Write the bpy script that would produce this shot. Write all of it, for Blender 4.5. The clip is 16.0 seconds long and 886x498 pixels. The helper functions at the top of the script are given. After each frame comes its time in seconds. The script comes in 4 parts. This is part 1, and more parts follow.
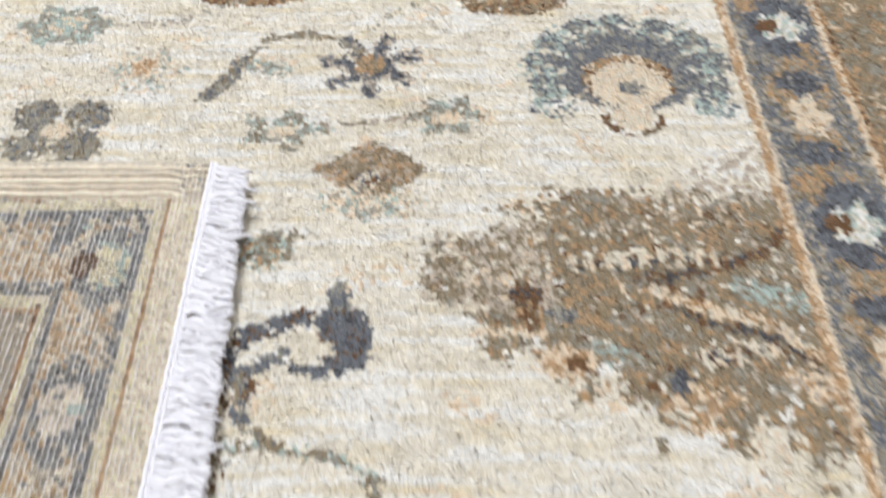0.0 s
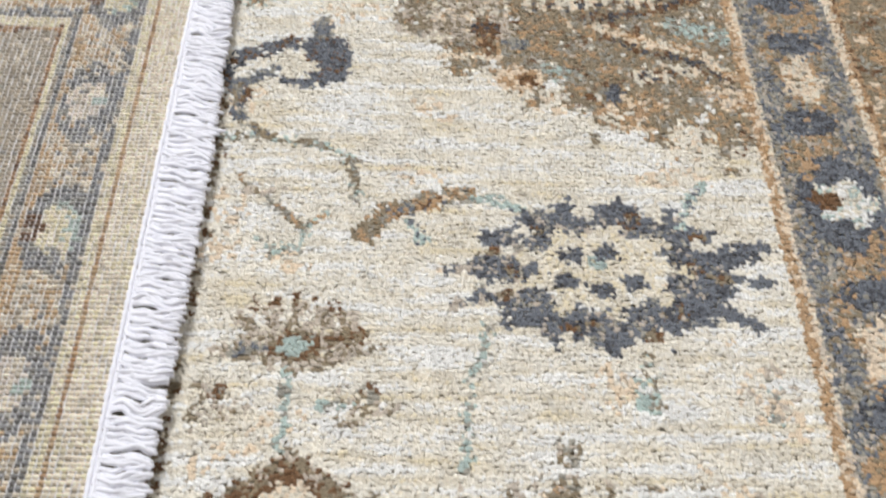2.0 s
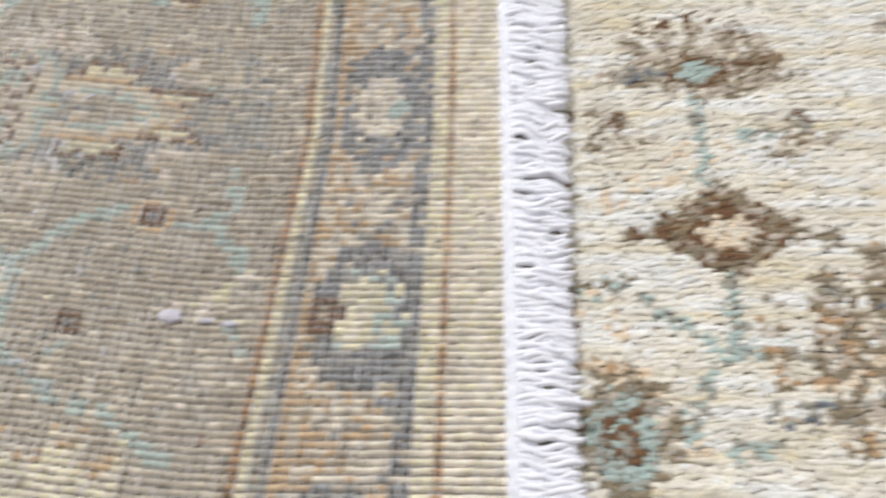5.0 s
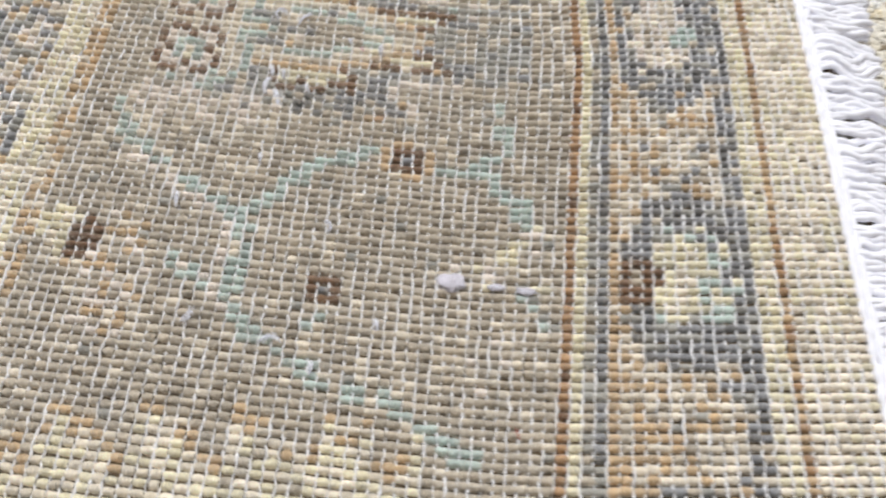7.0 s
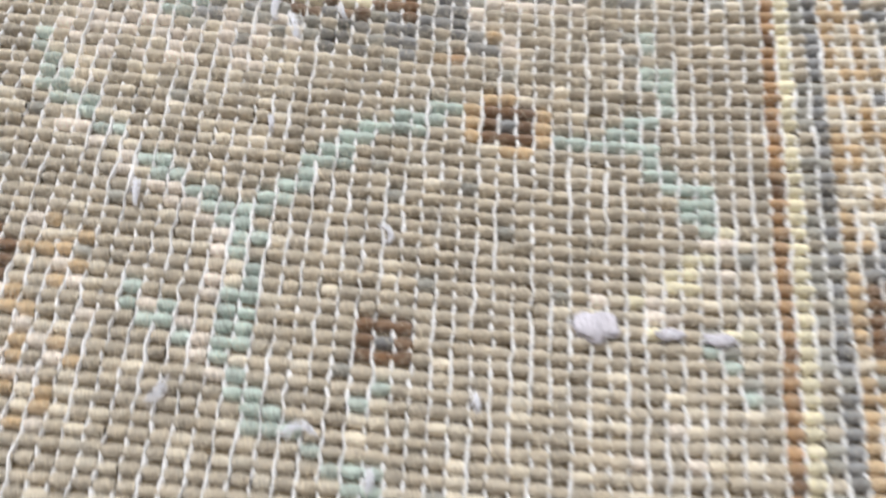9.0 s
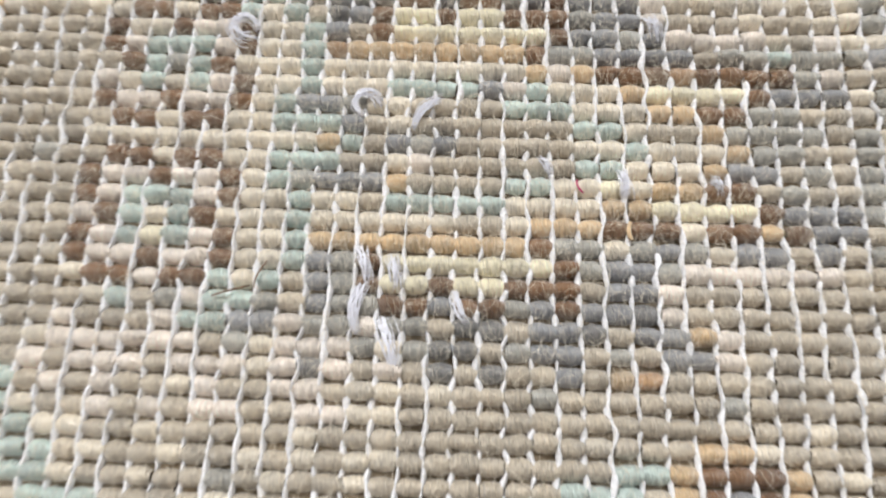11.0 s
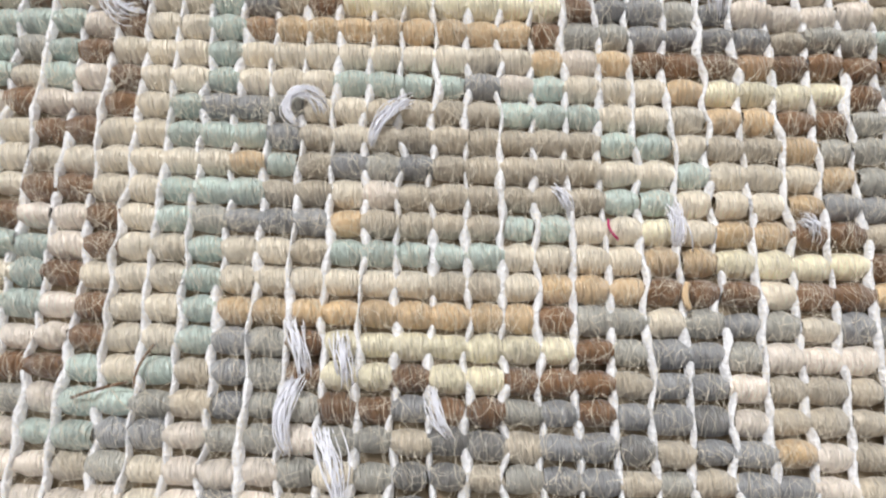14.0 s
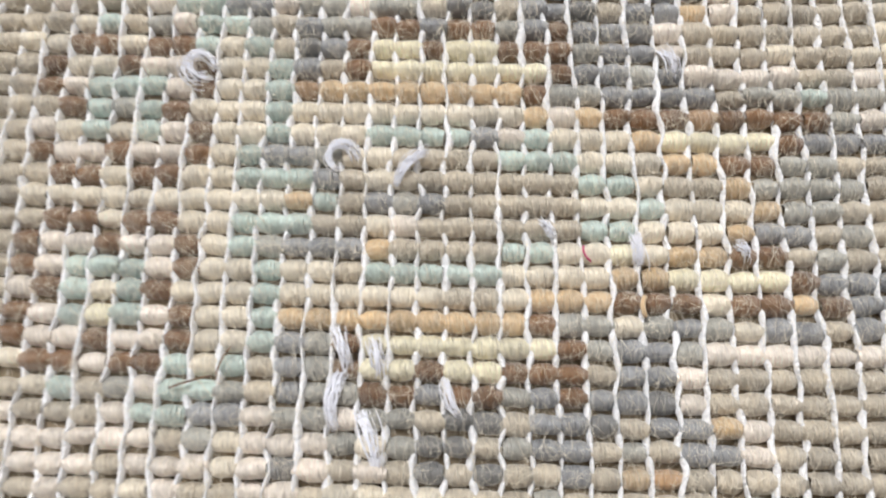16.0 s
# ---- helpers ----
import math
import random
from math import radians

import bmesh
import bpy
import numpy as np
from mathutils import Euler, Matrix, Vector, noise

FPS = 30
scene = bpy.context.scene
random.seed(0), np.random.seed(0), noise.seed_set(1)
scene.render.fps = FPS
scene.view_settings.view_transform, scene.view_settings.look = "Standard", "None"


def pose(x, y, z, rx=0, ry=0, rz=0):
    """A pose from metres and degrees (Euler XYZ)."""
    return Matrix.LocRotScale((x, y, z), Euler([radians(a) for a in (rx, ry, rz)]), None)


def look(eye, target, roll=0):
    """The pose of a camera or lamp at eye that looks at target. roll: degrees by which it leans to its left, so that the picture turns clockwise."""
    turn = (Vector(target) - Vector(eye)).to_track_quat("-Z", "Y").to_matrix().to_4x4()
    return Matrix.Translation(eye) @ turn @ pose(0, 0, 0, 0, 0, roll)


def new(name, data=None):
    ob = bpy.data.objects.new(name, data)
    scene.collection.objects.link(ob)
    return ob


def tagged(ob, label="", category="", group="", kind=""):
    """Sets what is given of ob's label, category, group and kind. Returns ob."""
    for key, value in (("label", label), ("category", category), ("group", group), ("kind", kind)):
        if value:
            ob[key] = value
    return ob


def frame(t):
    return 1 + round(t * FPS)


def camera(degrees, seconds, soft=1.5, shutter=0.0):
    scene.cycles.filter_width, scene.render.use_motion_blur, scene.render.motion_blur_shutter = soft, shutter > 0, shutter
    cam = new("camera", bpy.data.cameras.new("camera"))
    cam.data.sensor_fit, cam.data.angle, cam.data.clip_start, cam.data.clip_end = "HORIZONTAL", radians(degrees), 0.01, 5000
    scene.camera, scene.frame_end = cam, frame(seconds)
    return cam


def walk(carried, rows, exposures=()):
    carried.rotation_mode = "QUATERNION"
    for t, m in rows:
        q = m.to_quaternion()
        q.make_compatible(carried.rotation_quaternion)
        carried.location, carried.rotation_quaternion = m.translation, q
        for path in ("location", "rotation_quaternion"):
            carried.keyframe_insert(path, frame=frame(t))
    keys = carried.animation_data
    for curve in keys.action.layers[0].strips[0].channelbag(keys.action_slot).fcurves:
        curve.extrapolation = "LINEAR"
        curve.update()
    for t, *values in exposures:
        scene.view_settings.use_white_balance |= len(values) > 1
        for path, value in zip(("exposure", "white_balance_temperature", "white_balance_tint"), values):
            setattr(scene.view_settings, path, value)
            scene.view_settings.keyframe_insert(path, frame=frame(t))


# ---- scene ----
cam = camera(53.4, 16.0, soft=2.2, shutter=0.8)
PATH = [
    (0, (0.09687, 0.05257, 0.33494), (0.09819, 0.31488, 0.00000), -0.03),
    (0.5, (0.10362, 0.00718, 0.34858), (0.11154, 0.26519, 0.00000), 0.97),
    (1, (0.10445, -0.03073, 0.35124), (0.11242, 0.21556, 0.00000), 1.54),
    (1.5, (0.10253, -0.05189, 0.33921), (0.11093, 0.17154, 0.00000), 2.36),
    (2, (0.10628, -0.06636, 0.33313), (0.11306, 0.14705, 0.00000), 1.82),
    (2.5, (0.11145, -0.07483, 0.32795), (0.11908, 0.12747, 0.00000), 1.94),
    (3, (0.11101, -0.08194, 0.32139), (0.11958, 0.11284, 0.00000), 2.20),
    (3.5, (0.08839, -0.09445, 0.30667), (0.10120, 0.08564, 0.00000), 3.96),
    (4, (0.04771, -0.09529, 0.28700), (0.05331, 0.06231, 0.00000), 1.64),
    (4.5, (0.00512, -0.09788, 0.26746), (0.00128, 0.04283, 0.00000), -1.68),
    (5, (-0.02844, -0.09701, 0.25064), (-0.03767, 0.02882, 0.00000), -3.80),
    (5.2, (-0.04162, -0.09640, 0.24628), (-0.05473, 0.02527, 0.00000), -5.45),
    (7.3, (-0.13420, -0.07706, 0.19880), (-0.12754, 0.01413, 0.00000), 3.99),
    (7.5, (-0.13965, -0.07447, 0.19129), (-0.13222, 0.01306, 0.00000), 4.59),
    (8, (-0.14074, -0.06665, 0.16622), (-0.13573, 0.00678, 0.00000), 3.54),
    (8.5, (-0.13768, -0.05536, 0.14908), (-0.13255, 0.00734, 0.00000), 4.00),
    (9, (-0.14375, -0.03719, 0.13421), (-0.13892, 0.01801, 0.00000), 3.99),
    (9.5, (-0.15105, -0.02068, 0.12411), (-0.14801, 0.02745, 0.00000), 2.36),
    (10, (-0.15644, 0.00512, 0.11941), (-0.15588, 0.04652, 0.00000), -1.74),
    (10.2, (-0.15751, 0.01574, 0.11782), (-0.15793, 0.05490, 0.00000), -3.79),
    (12.3, (-0.15383, 0.04374, 0.07728), (-0.15289, 0.06467, 0.00000), -2.00),
    (12.5, (-0.15354, 0.04471, 0.07568), (-0.15249, 0.06489, 0.00000), -1.58),
    (13, (-0.15494, 0.04589, 0.07355), (-0.15355, 0.06542, 0.00000), -0.65),
    (13.5, (-0.15339, 0.04929, 0.07410), (-0.15203, 0.06921, 0.00000), -0.83),
    (14, (-0.15536, 0.05205, 0.07632), (-0.15377, 0.07212, 0.00000), -0.23),
    (14.5, (-0.15549, 0.05268, 0.07818), (-0.15408, 0.07290, 0.00000), -0.83),
    (15, (-0.15496, 0.05177, 0.08251), (-0.15379, 0.07241, 0.00000), -1.61),
    (15.5, (-0.15439, 0.05040, 0.08898), (-0.15333, 0.07242, 0.00000), -2.14),
    (16, (-0.15519, 0.05255, 0.09542), (-0.15480, 0.07381, 0.00000), -3.98),
]
walk(cam, [(t, look(eye, target, roll)) for t, eye, target, roll in PATH],
     [(0, -0.03), (2.5, -0.03), (3.0, -0.08), (3.5, -0.18), (4.2, -0.05), (5.2, 0.02), (7.5, 0.12), (9.0, 0.23), (10.2, 0.20), (12.5, 0.14), (14.0, 0.14), (16, 0.20)])

# ---- light: a plain bright showroom with one main ceiling panel and an added fill ----
world = bpy.data.worlds.new("world")
scene.world = world
world.use_nodes = True
world.node_tree.nodes["Background"].inputs[0].default_value = (0.9, 0.95, 1.0, 1)
world.node_tree.nodes["Background"].inputs[1].default_value = 0.3


def area_lamp(x, y, power, size):
    lamp = bpy.data.lights.new("area_lamp", "AREA")
    lamp.shape, lamp.size, lamp.size_y, lamp.energy = "RECTANGLE", size, size, power
    lamp.color = (0.95, 0.975, 1.0)
    ob = new("area_lamp", lamp)
    ob.matrix_world = look((x, y, 2.66), (x * 0.8, y * 0.8, 0))


area_lamp(-0.75, 1.85, 128, 0.75)
# weak front fill, added to soften the dark sides; no known fixture
area_lamp(1.1, -0.7, 15, 0.75)


# ---- materials ----
def srgb(r, g, b):
    def lin(v):
        v /= 255
        return v / 12.92 if v < 0.04045 else ((v + 0.055) / 1.055) ** 2.4
    return (lin(r), lin(g), lin(b), 1)


def material(name, color, rough=0.6, grain=(300, 300, 300), mottle=60.0, amount=0.25, bump=0.5, depth=0.0003, islands=0.0, sheen=0.0, spec=0.3, fade=1.0):
    """A surface whose colour varies by fibre grain, by broad mottling and from piece to piece, with fine relief."""
    m = bpy.data.materials.new(name)
    m.use_nodes = True
    nt = m.node_tree
    bsdf = nt.nodes["Principled BSDF"]
    bsdf.inputs["Roughness"].default_value = rough
    bsdf.inputs["Specular IOR Level"].default_value = spec
    bsdf.inputs["Sheen Weight"].default_value = sheen
    bsdf.inputs["Sheen Roughness"].default_value = 0.4
    geo = nt.nodes.new("ShaderNodeNewGeometry")
    info = nt.nodes.new("ShaderNodeObjectInfo")

    def math_node(op, a, b):
        n = nt.nodes.new("ShaderNodeMath")
        n.operation = op
        for s, v in zip(n.inputs, (a, b)):
            if isinstance(v, (int, float)):
                s.default_value = v
            else:
                nt.links.new(v, s)
        return n.outputs[0]

    mapping = nt.nodes.new("ShaderNodeVectorMath")
    mapping.operation = "MULTIPLY"
    mapping.inputs[1].default_value = grain
    nt.links.new(geo.outputs["Position"], mapping.inputs[0])
    fine = nt.nodes.new("ShaderNodeTexNoise")
    fine.inputs["Scale"].default_value, fine.inputs["Detail"].default_value = 1.0, 3.0
    nt.links.new(mapping.outputs[0], fine.inputs["Vector"])
    broad = nt.nodes.new("ShaderNodeTexNoise")
    broad.inputs["Scale"].default_value, broad.inputs["Detail"].default_value = mottle, 2.0
    nt.links.new(geo.outputs["Position"], broad.inputs["Vector"])
    f = math_node("MULTIPLY", math_node("SUBTRACT", fine.outputs[0], 0.5), amount * 2.6)
    g = math_node("MULTIPLY", math_node("SUBTRACT", broad.outputs[0], 0.5), amount * 1.2)
    piece = math_node("ADD", geo.outputs["Random Per Island"], info.outputs["Random"])
    piece = math_node("MULTIPLY", math_node("SUBTRACT", math_node("FRACT", piece, 0), 0.5), islands)
    value = math_node("ADD", math_node("ADD", f, g), math_node("ADD", piece, 1.0))
    hsv = nt.nodes.new("ShaderNodeHueSaturation")
    hsv.inputs["Color"].default_value = color
    nt.links.new(value, hsv.inputs["Value"])
    nt.links.new(math_node("ADD", math_node("MULTIPLY", broad.outputs[0], 0.3), fade - 0.15), hsv.inputs["Saturation"])
    nt.links.new(hsv.outputs[0], bsdf.inputs["Base Color"])
    b = nt.nodes.new("ShaderNodeBump")
    b.inputs["Strength"].default_value, b.inputs["Distance"].default_value = bump, depth
    nt.links.new(fine.outputs[0], b.inputs["Height"])
    nt.links.new(b.outputs[0], bsdf.inputs["Normal"])
    return m


# Dyed yarns, one letter each. Back of the rug: smooth wound yarn; face of the rug: cut pile.
DYES = {
    "T": (197, 180, 153), "K": (235, 218, 188), "P": (243, 223, 202), "C": (245, 232, 188), "O": (214, 180, 132),
    "B": (126, 90, 56), "M": (190, 211, 199), "G": (173, 169, 156), "D": (124, 121, 118), "S": (150, 150, 153),
    "I": (255, 240, 214), "R": (190, 146, 98), "W": (238, 236, 236),
}
PILES = {
    "F": (238, 229, 209), "E": (228, 215, 188), "S": (116, 121, 130), "D": (88, 90, 97), "T": (150, 133, 104),
    "U": (200, 182, 160), "O": (190, 152, 108), "M": (176, 198, 190), "P": (234, 210, 178), "B": (122, 92, 66),
    "G": (164, 158, 142), "Y": (232, 214, 170), "W": (242, 240, 234),
}
VIVID = {"B": 0.95, "O": 0.88, "R": 0.9, "M": 0.70, "T": 0.76, "I": 0.84, "C": 0.76, "K": 0.72}
FACE_VIVID = {"B": 0.95, "O": 0.85, "M": 0.7, "T": 0.8, "S": 0.82, "D": 0.8, "P": 0.8}
WOUND = {k: material("wound_yarn_" + k, srgb(*v), 0.31, (5200, 600, 600), 300, 0.44, 1.0, 0.0006, 0.36, 0.35, 1.0, VIVID.get(k, 0.66)) for k, v in DYES.items()}
PILE = {k: material("cut_pile_" + k, srgb(*v), 0.8, (2600, 2600, 900), 90, 0.22, 0.6, 0.0004, 0.18, 0.35, 0.1, FACE_VIVID.get(k, 0.68)) for k, v in PILES.items()}
LINT = material("grey_white_lint", srgb(206, 202, 212), 0.7, (1800, 500, 900), 400, 0.25, 1.0, 0.0006, 0.0, 0.4, 0.2)
WEFT = material("weft_cotton", srgb(240, 239, 241), 0.9, (2500, 2500, 2500), 500, 0.22, 0.9, 0.0004, 0.1, 0.3, 0.2)
COTTON = material("white_cotton", srgb(244, 244, 252), 0.7, (1500, 1500, 1500), 200, 0.06, 0.4, 0.0003, 0.06, 0.6, 0.2)
BASE_CLOTH = material("rug_foundation", srgb(132, 117, 96), 0.9, (500, 500, 500), 40, 0.3, 0.4, 0.0004)
PILE_GROUND = material("pile_ground", srgb(222, 210, 186), 0.9, (700, 700, 700), 40, 0.3, 0.6, 0.0006)
FIBRE = material("loose_fibre", srgb(236, 226, 208), 0.5, (900, 900, 900), 300, 0.3, 0.0, 0.0001)
FLOOR_WOOD = material("floor_wood", srgb(150, 118, 88), 0.45, (120, 6, 60), 3, 0.3, 0.2, 0.0005)
PLASTER = material("wall_plaster", srgb(190, 188, 184), 0.9, (60, 60, 60), 1.5, 0.06, 0.2, 0.0006)

rng = np.random.default_rng(7)


# ---- mesh helpers ----
def mesh_from(name, verts, faces, mats, index=None, smooth=True):
    me = bpy.data.meshes.new(name)
    me.from_pydata(np.asarray(verts).reshape(-1, 3).tolist() if not isinstance(verts, list) else verts, [], faces if isinstance(faces, list) else faces.tolist())
    for m in mats:
        me.materials.append(m)
    if index is not None:
        me.polygons.foreach_set("material_index", np.asarray(index, dtype=np.int32))
    me.polygons.foreach_set("use_smooth", np.full(len(me.polygons), smooth))
    me.update()
    return me


def piece(name, me, parent=None, label="", kind=""):
    ob = new(name, me)
    ob.parent = parent
    return tagged(ob, label, "", "", kind)


def slab(name, x0, x1, y0, y1, z0, z1, mat, bevel=0.0):
    bm = bmesh.new()
    bmesh.ops.create_cube(bm, size=1)
    for v in bm.verts:
        v.co = Vector((x0 + (v.co.x + 0.5) * (x1 - x0), y0 + (v.co.y + 0.5) * (y1 - y0), z0 + (v.co.z + 0.5) * (z1 - z0)))
    if bevel:
        bmesh.ops.bevel(bm, geom=bm.edges[:], offset=bevel, segments=3, affect="EDGES", profile=0.5)
    me = bpy.data.meshes.new(name)
    bm.to_mesh(me)
    bm.free()
    me.materials.append(mat)
    return me


def tube(path, radius, sides=6, squash=1.0):
    """Verts and quads of a closed-ended tube along a path of points; radius a number or one a point."""
    path = np.asarray(path, float)
    n = len(path)
    rad = np.broadcast_to(np.asarray(radius, float), (n,))
    along = np.gradient(path, axis=0)
    along /= np.linalg.norm(along, axis=1)[:, None] + 1e-12
    side = np.cross(along, (0.0, 0.0, 1.0))
    side /= np.linalg.norm(side, axis=1)[:, None] + 1e-9
    up = np.cross(side, along)
    a = np.arange(sides) * 2 * np.pi / sides
    ring = np.cos(a)[None, :, None] * side[:, None] + squash * np.sin(a)[None, :, None] * up[:, None]
    v = (path[:, None] + ring * rad[:, None, None]).reshape(-1, 3)
    i, j = np.meshgrid(np.arange(n - 1), np.arange(sides), indexing="ij")
    k = (j + 1) % sides
    f = np.stack([i * sides + j, (i + 1) * sides + j, (i + 1) * sides + k, i * sides + k], -1).reshape(-1, 4).tolist()
    f += [list(range(sides)), [(n - 1) * sides + s for s in range(sides)][::-1]]
    return v, f


def join(tubes):
    verts, faces, base = [], [], 0
    for v, f in tubes:
        verts.append(v)
        faces += [[i + base for i in q] for q in f]
        base += len(v)
    return np.concatenate(verts), faces


def wobble(x, seed, waves=5):
    """A smooth irregular wave of about unit size."""
    r = np.random.default_rng(seed)
    return sum(np.sin(np.asarray(x) * r.uniform(0.4, 3.0) + r.uniform(0, 6.3)) for _ in range(waves)) / waves ** 0.5


# ---- room ----
tagged(piece("floor", slab("floor", -2.5, 2.5, -2.5, 2.5, -0.12, -0.0105, FLOOR_WOOD)), "brown wooden showroom floor under the rugs", "floor", "", "structure")
tagged(piece("ceiling", slab("ceiling", -2.6, 2.6, -2.6, 2.6, 2.7, 2.8, PLASTER)), "plain white ceiling of the room", "ceiling", "", "structure")
for nm, box in {"wall_north": (-2.6, 2.6, 2.5, 2.6), "wall_south": (-2.6, 2.6, -2.6, -2.5), "wall_east": (2.5, 2.6, -2.5, 2.5), "wall_west": (-2.6, -2.5, -2.5, 2.5)}.items():
    tagged(piece(nm, slab(nm, *box, -0.12, 2.7, PLASTER)), "plain off-white plaster wall of the room", "wall", "", "structure")


# ---- the rug that lies face up ----
PX, PY = 0.00268, 0.00238  # knot spacing


def paint_face(x, y):
    """The dye of every tuft at x, y: cream field with scattered flowers, then the border."""
    r = np.random.default_rng(11)
    x0, y0 = x, y
    # the tufts of one knot share its place and its dye
    knot = np.unique(np.round(x / 0.0026).astype(int) * 4096 + np.round(y / PY).astype(int), return_inverse=True)[1].ravel()
    count = np.bincount(knot)

    def roll():
        return r.random(len(count))[knot]

    def drift(amount):
        return r.normal(0, amount, len(count))[knot]

    x = (np.bincount(knot, x) / count)[knot] + drift(0.0009) + r.normal(0, 0.0004, x.shape)
    y = (np.bincount(knot, y) / count)[knot] + drift(0.0008) + r.normal(0, 0.0004, y.shape)
    streak = np.array([noise.noise((px * 22, py * 230, 1.0)) + 0.5 * noise.noise((px * 60, py * 420, 7.0)) for px, py in zip(x0, y0)])
    streak = streak + r.normal(0, 0.13, x.shape)
    dye = np.where(streak > 0.24, "E", "F")
    dye = np.where(streak < -0.22, "W", dye)
    dye = np.where(streak > 0.62, "Y", dye)
    blush = np.array([noise.noise((px * 30, py * 45, 3.0)) for px, py in zip(x0, y0)])
    dye = np.where((blush > 0.36) & (roll() < 0.3), "P", dye)

    cloud = np.array([noise.noise((px * 260, py * 330, 4.0)) for px, py in zip(x, y)])
    cloud = np.argsort(np.argsort(cloud)) / len(cloud)
    turn = 0.0

    def fill(where, dyes, chance=1.0):
        nonlocal dye, turn
        turn += 0.37
        pick = np.array(list(dyes))[((cloud + turn + drift(0.09)) % 1 * len(dyes)).astype(int)]
        dye = np.where(where & (roll() < chance), pick, dye)

    def oval(cx, cy, rx, ry, dyes, chance=1.0, lobes=0, cut=0.0, phase=0.0):
        a = np.arctan2((y - cy) / ry, (x - cx) / rx)
        fill(np.hypot((x - cx) / rx, (y - cy) / ry) < 1 + cut * np.cos(lobes * a + phase), dyes, chance)

    def ring(cx, cy, rx, ry, inner, dyes, lobes=0, cut=0.0):
        a = np.arctan2((y - cy) / ry, (x - cx) / rx)
        d = np.hypot((x - cx) / rx, (y - cy) / ry)
        fill((d < 1 + cut * np.cos(lobes * a)) & (d > inner), dyes)

    def stem(points, width, dyes, chance=0.9):
        for (ax, ay), (bx, by) in zip(points, points[1:]):
            t = np.clip(((x - ax) * (bx - ax) + (y - ay) * (by - ay)) / ((bx - ax) ** 2 + (by - ay) ** 2), 0, 1)
            fill(np.hypot(x - ax - t * (bx - ax), y - ay - t * (by - ay)) < width / 2, dyes, chance)

    def patches(inside, dyes, size, seed, chance=0.95):
        """Uneven patches of several dyes, as in a large shaded palmette."""
        n = np.array([noise.noise((px / size, py / size * 1.6, seed)) + 0.4 * noise.noise((px / size * 2.7, py / size * 3.4, seed + 9)) for px, py in zip(x[inside], y[inside])])
        k = np.clip(((n + 0.75) / 1.5 * len(dyes)).astype(int), 0, len(dyes) - 1)
        some = roll()[inside] < chance
        flat = np.array(list(dyes))[k]
        dye[inside] = np.where(some, flat, dye[inside])

    # brown and orange palmette that runs under the border
    fx, fy = x + drift(0.0028), y + drift(0.0018)
    edge = 0.006 * np.sin(fy * 260) + 0.005 * np.sin(fy * 610 + 1) + 0.004 * np.sin(fx * 420)
    low = 0.205 + 0.075 * np.clip((0.255 - fx) / 0.16, 0, 1) ** 1.2 + 0.010 * np.sin(fx * 190 + 0.4) + edge
    high = 0.352 - 0.036 * np.clip((0.165 - fx) / 0.07, 0, 1) + edge
    body = (fx > 0.088) & (x < 0.274) & (fy > low) & (fy < high) & (np.abs(fy - 0.303) < 0.012 + 1.05 * (fx - 0.085))
    pale = (fx > 0.17) & (x < 0.27) & (fy > 0.345) & (fy < 0.385) & (fy < 0.345 + 0.5 * (fx - 0.185))
    patches(body, "BBTTGGTUTTGTTOTTTOTTBTGGT", 0.014, 3.0)
    fill(body, "UOB", 0.03)
    patches(pale, "UUFUE", 0.02, 8.0, 0.6)
    patches((x > 0.086) & (x < 0.150) & (np.abs(y - 0.305) < 0.030) & body, "UEUTUP", 0.008, 6.0, 0.75)
    oval(0.232, 0.212, 0.009, 0.013, "FEP", 0.8)
    oval(0.208, 0.230, 0.018, 0.013, "OPOT", 0.8)
    oval(0.258, 0.240, 0.012, 0.010, "PPUO", 0.75)
    oval(0.170, 0.256, 0.015, 0.006, "GMG", 0.8)
    oval(0.152, 0.252, 0.014, 0.010, "PPO", 0.85)
    oval(0.157, 0.251, 0.005, 0.004, "B")
    for k in range(9):
        oval(0.160 + 0.0086 * k, 0.306 + 0.0006 * k, 0.0032, 0.0052, "EPE", 0.9)
        oval(0.1643 + 0.0086 * k, 0.305 + 0.0006 * k, 0.0022, 0.0050, "BDT", 0.8)
        stem([(0.152 + 0.012 * k, 0.322 + 0.0022 * abs(k - 4)), (0.155 + 0.012 * k, 0.336 + 0.0012 * k)], 0.004, "UPT", 0.6)
    for k in range(5):
        oval(0.214 + 0.0075 * k, 0.254 + 0.0008 * k, 0.0026, 0.0056, "EPE", 0.9)
        oval(0.2178 + 0.0075 * k, 0.253 + 0.0008 * k, 0.0022, 0.0046, "BTD", 0.8)
    stem([(0.240, 0.291), (0.268, 0.281)], 0.013, "MGM", 0.8)
    stem([(0.194, 0.291), (0.223, 0.278), (0.248, 0.271), (0.266, 0.253)], 0.0065, "PPEO")
    stem([(0.200, 0.282), (0.223, 0.271), (0.246, 0.264), (0.262, 0.249)], 0.0042, "BDT")
    stem([(0.190, 0.296), (0.228, 0.302), (0.255, 0.314), (0.268, 0.328)], 0.0046, "BDB")
    oval(0.137, 0.288, 0.009, 0.006, "BDB")
    oval(0.138, 0.274, 0.006, 0.010, "OTB", 0.9)
    stem([(0.112, 0.297), (0.131, 0.297)], 0.0045, "PEP", 0.8)
    stem([(0.112, 0.269), (0.141, 0.266)], 0.0045, "PEP", 0.8)
    oval(0.153, 0.277, 0.007, 0.004, "SDG")
    oval(0.201, 0.242, 0.004, 0.007, "SD", 0.9)

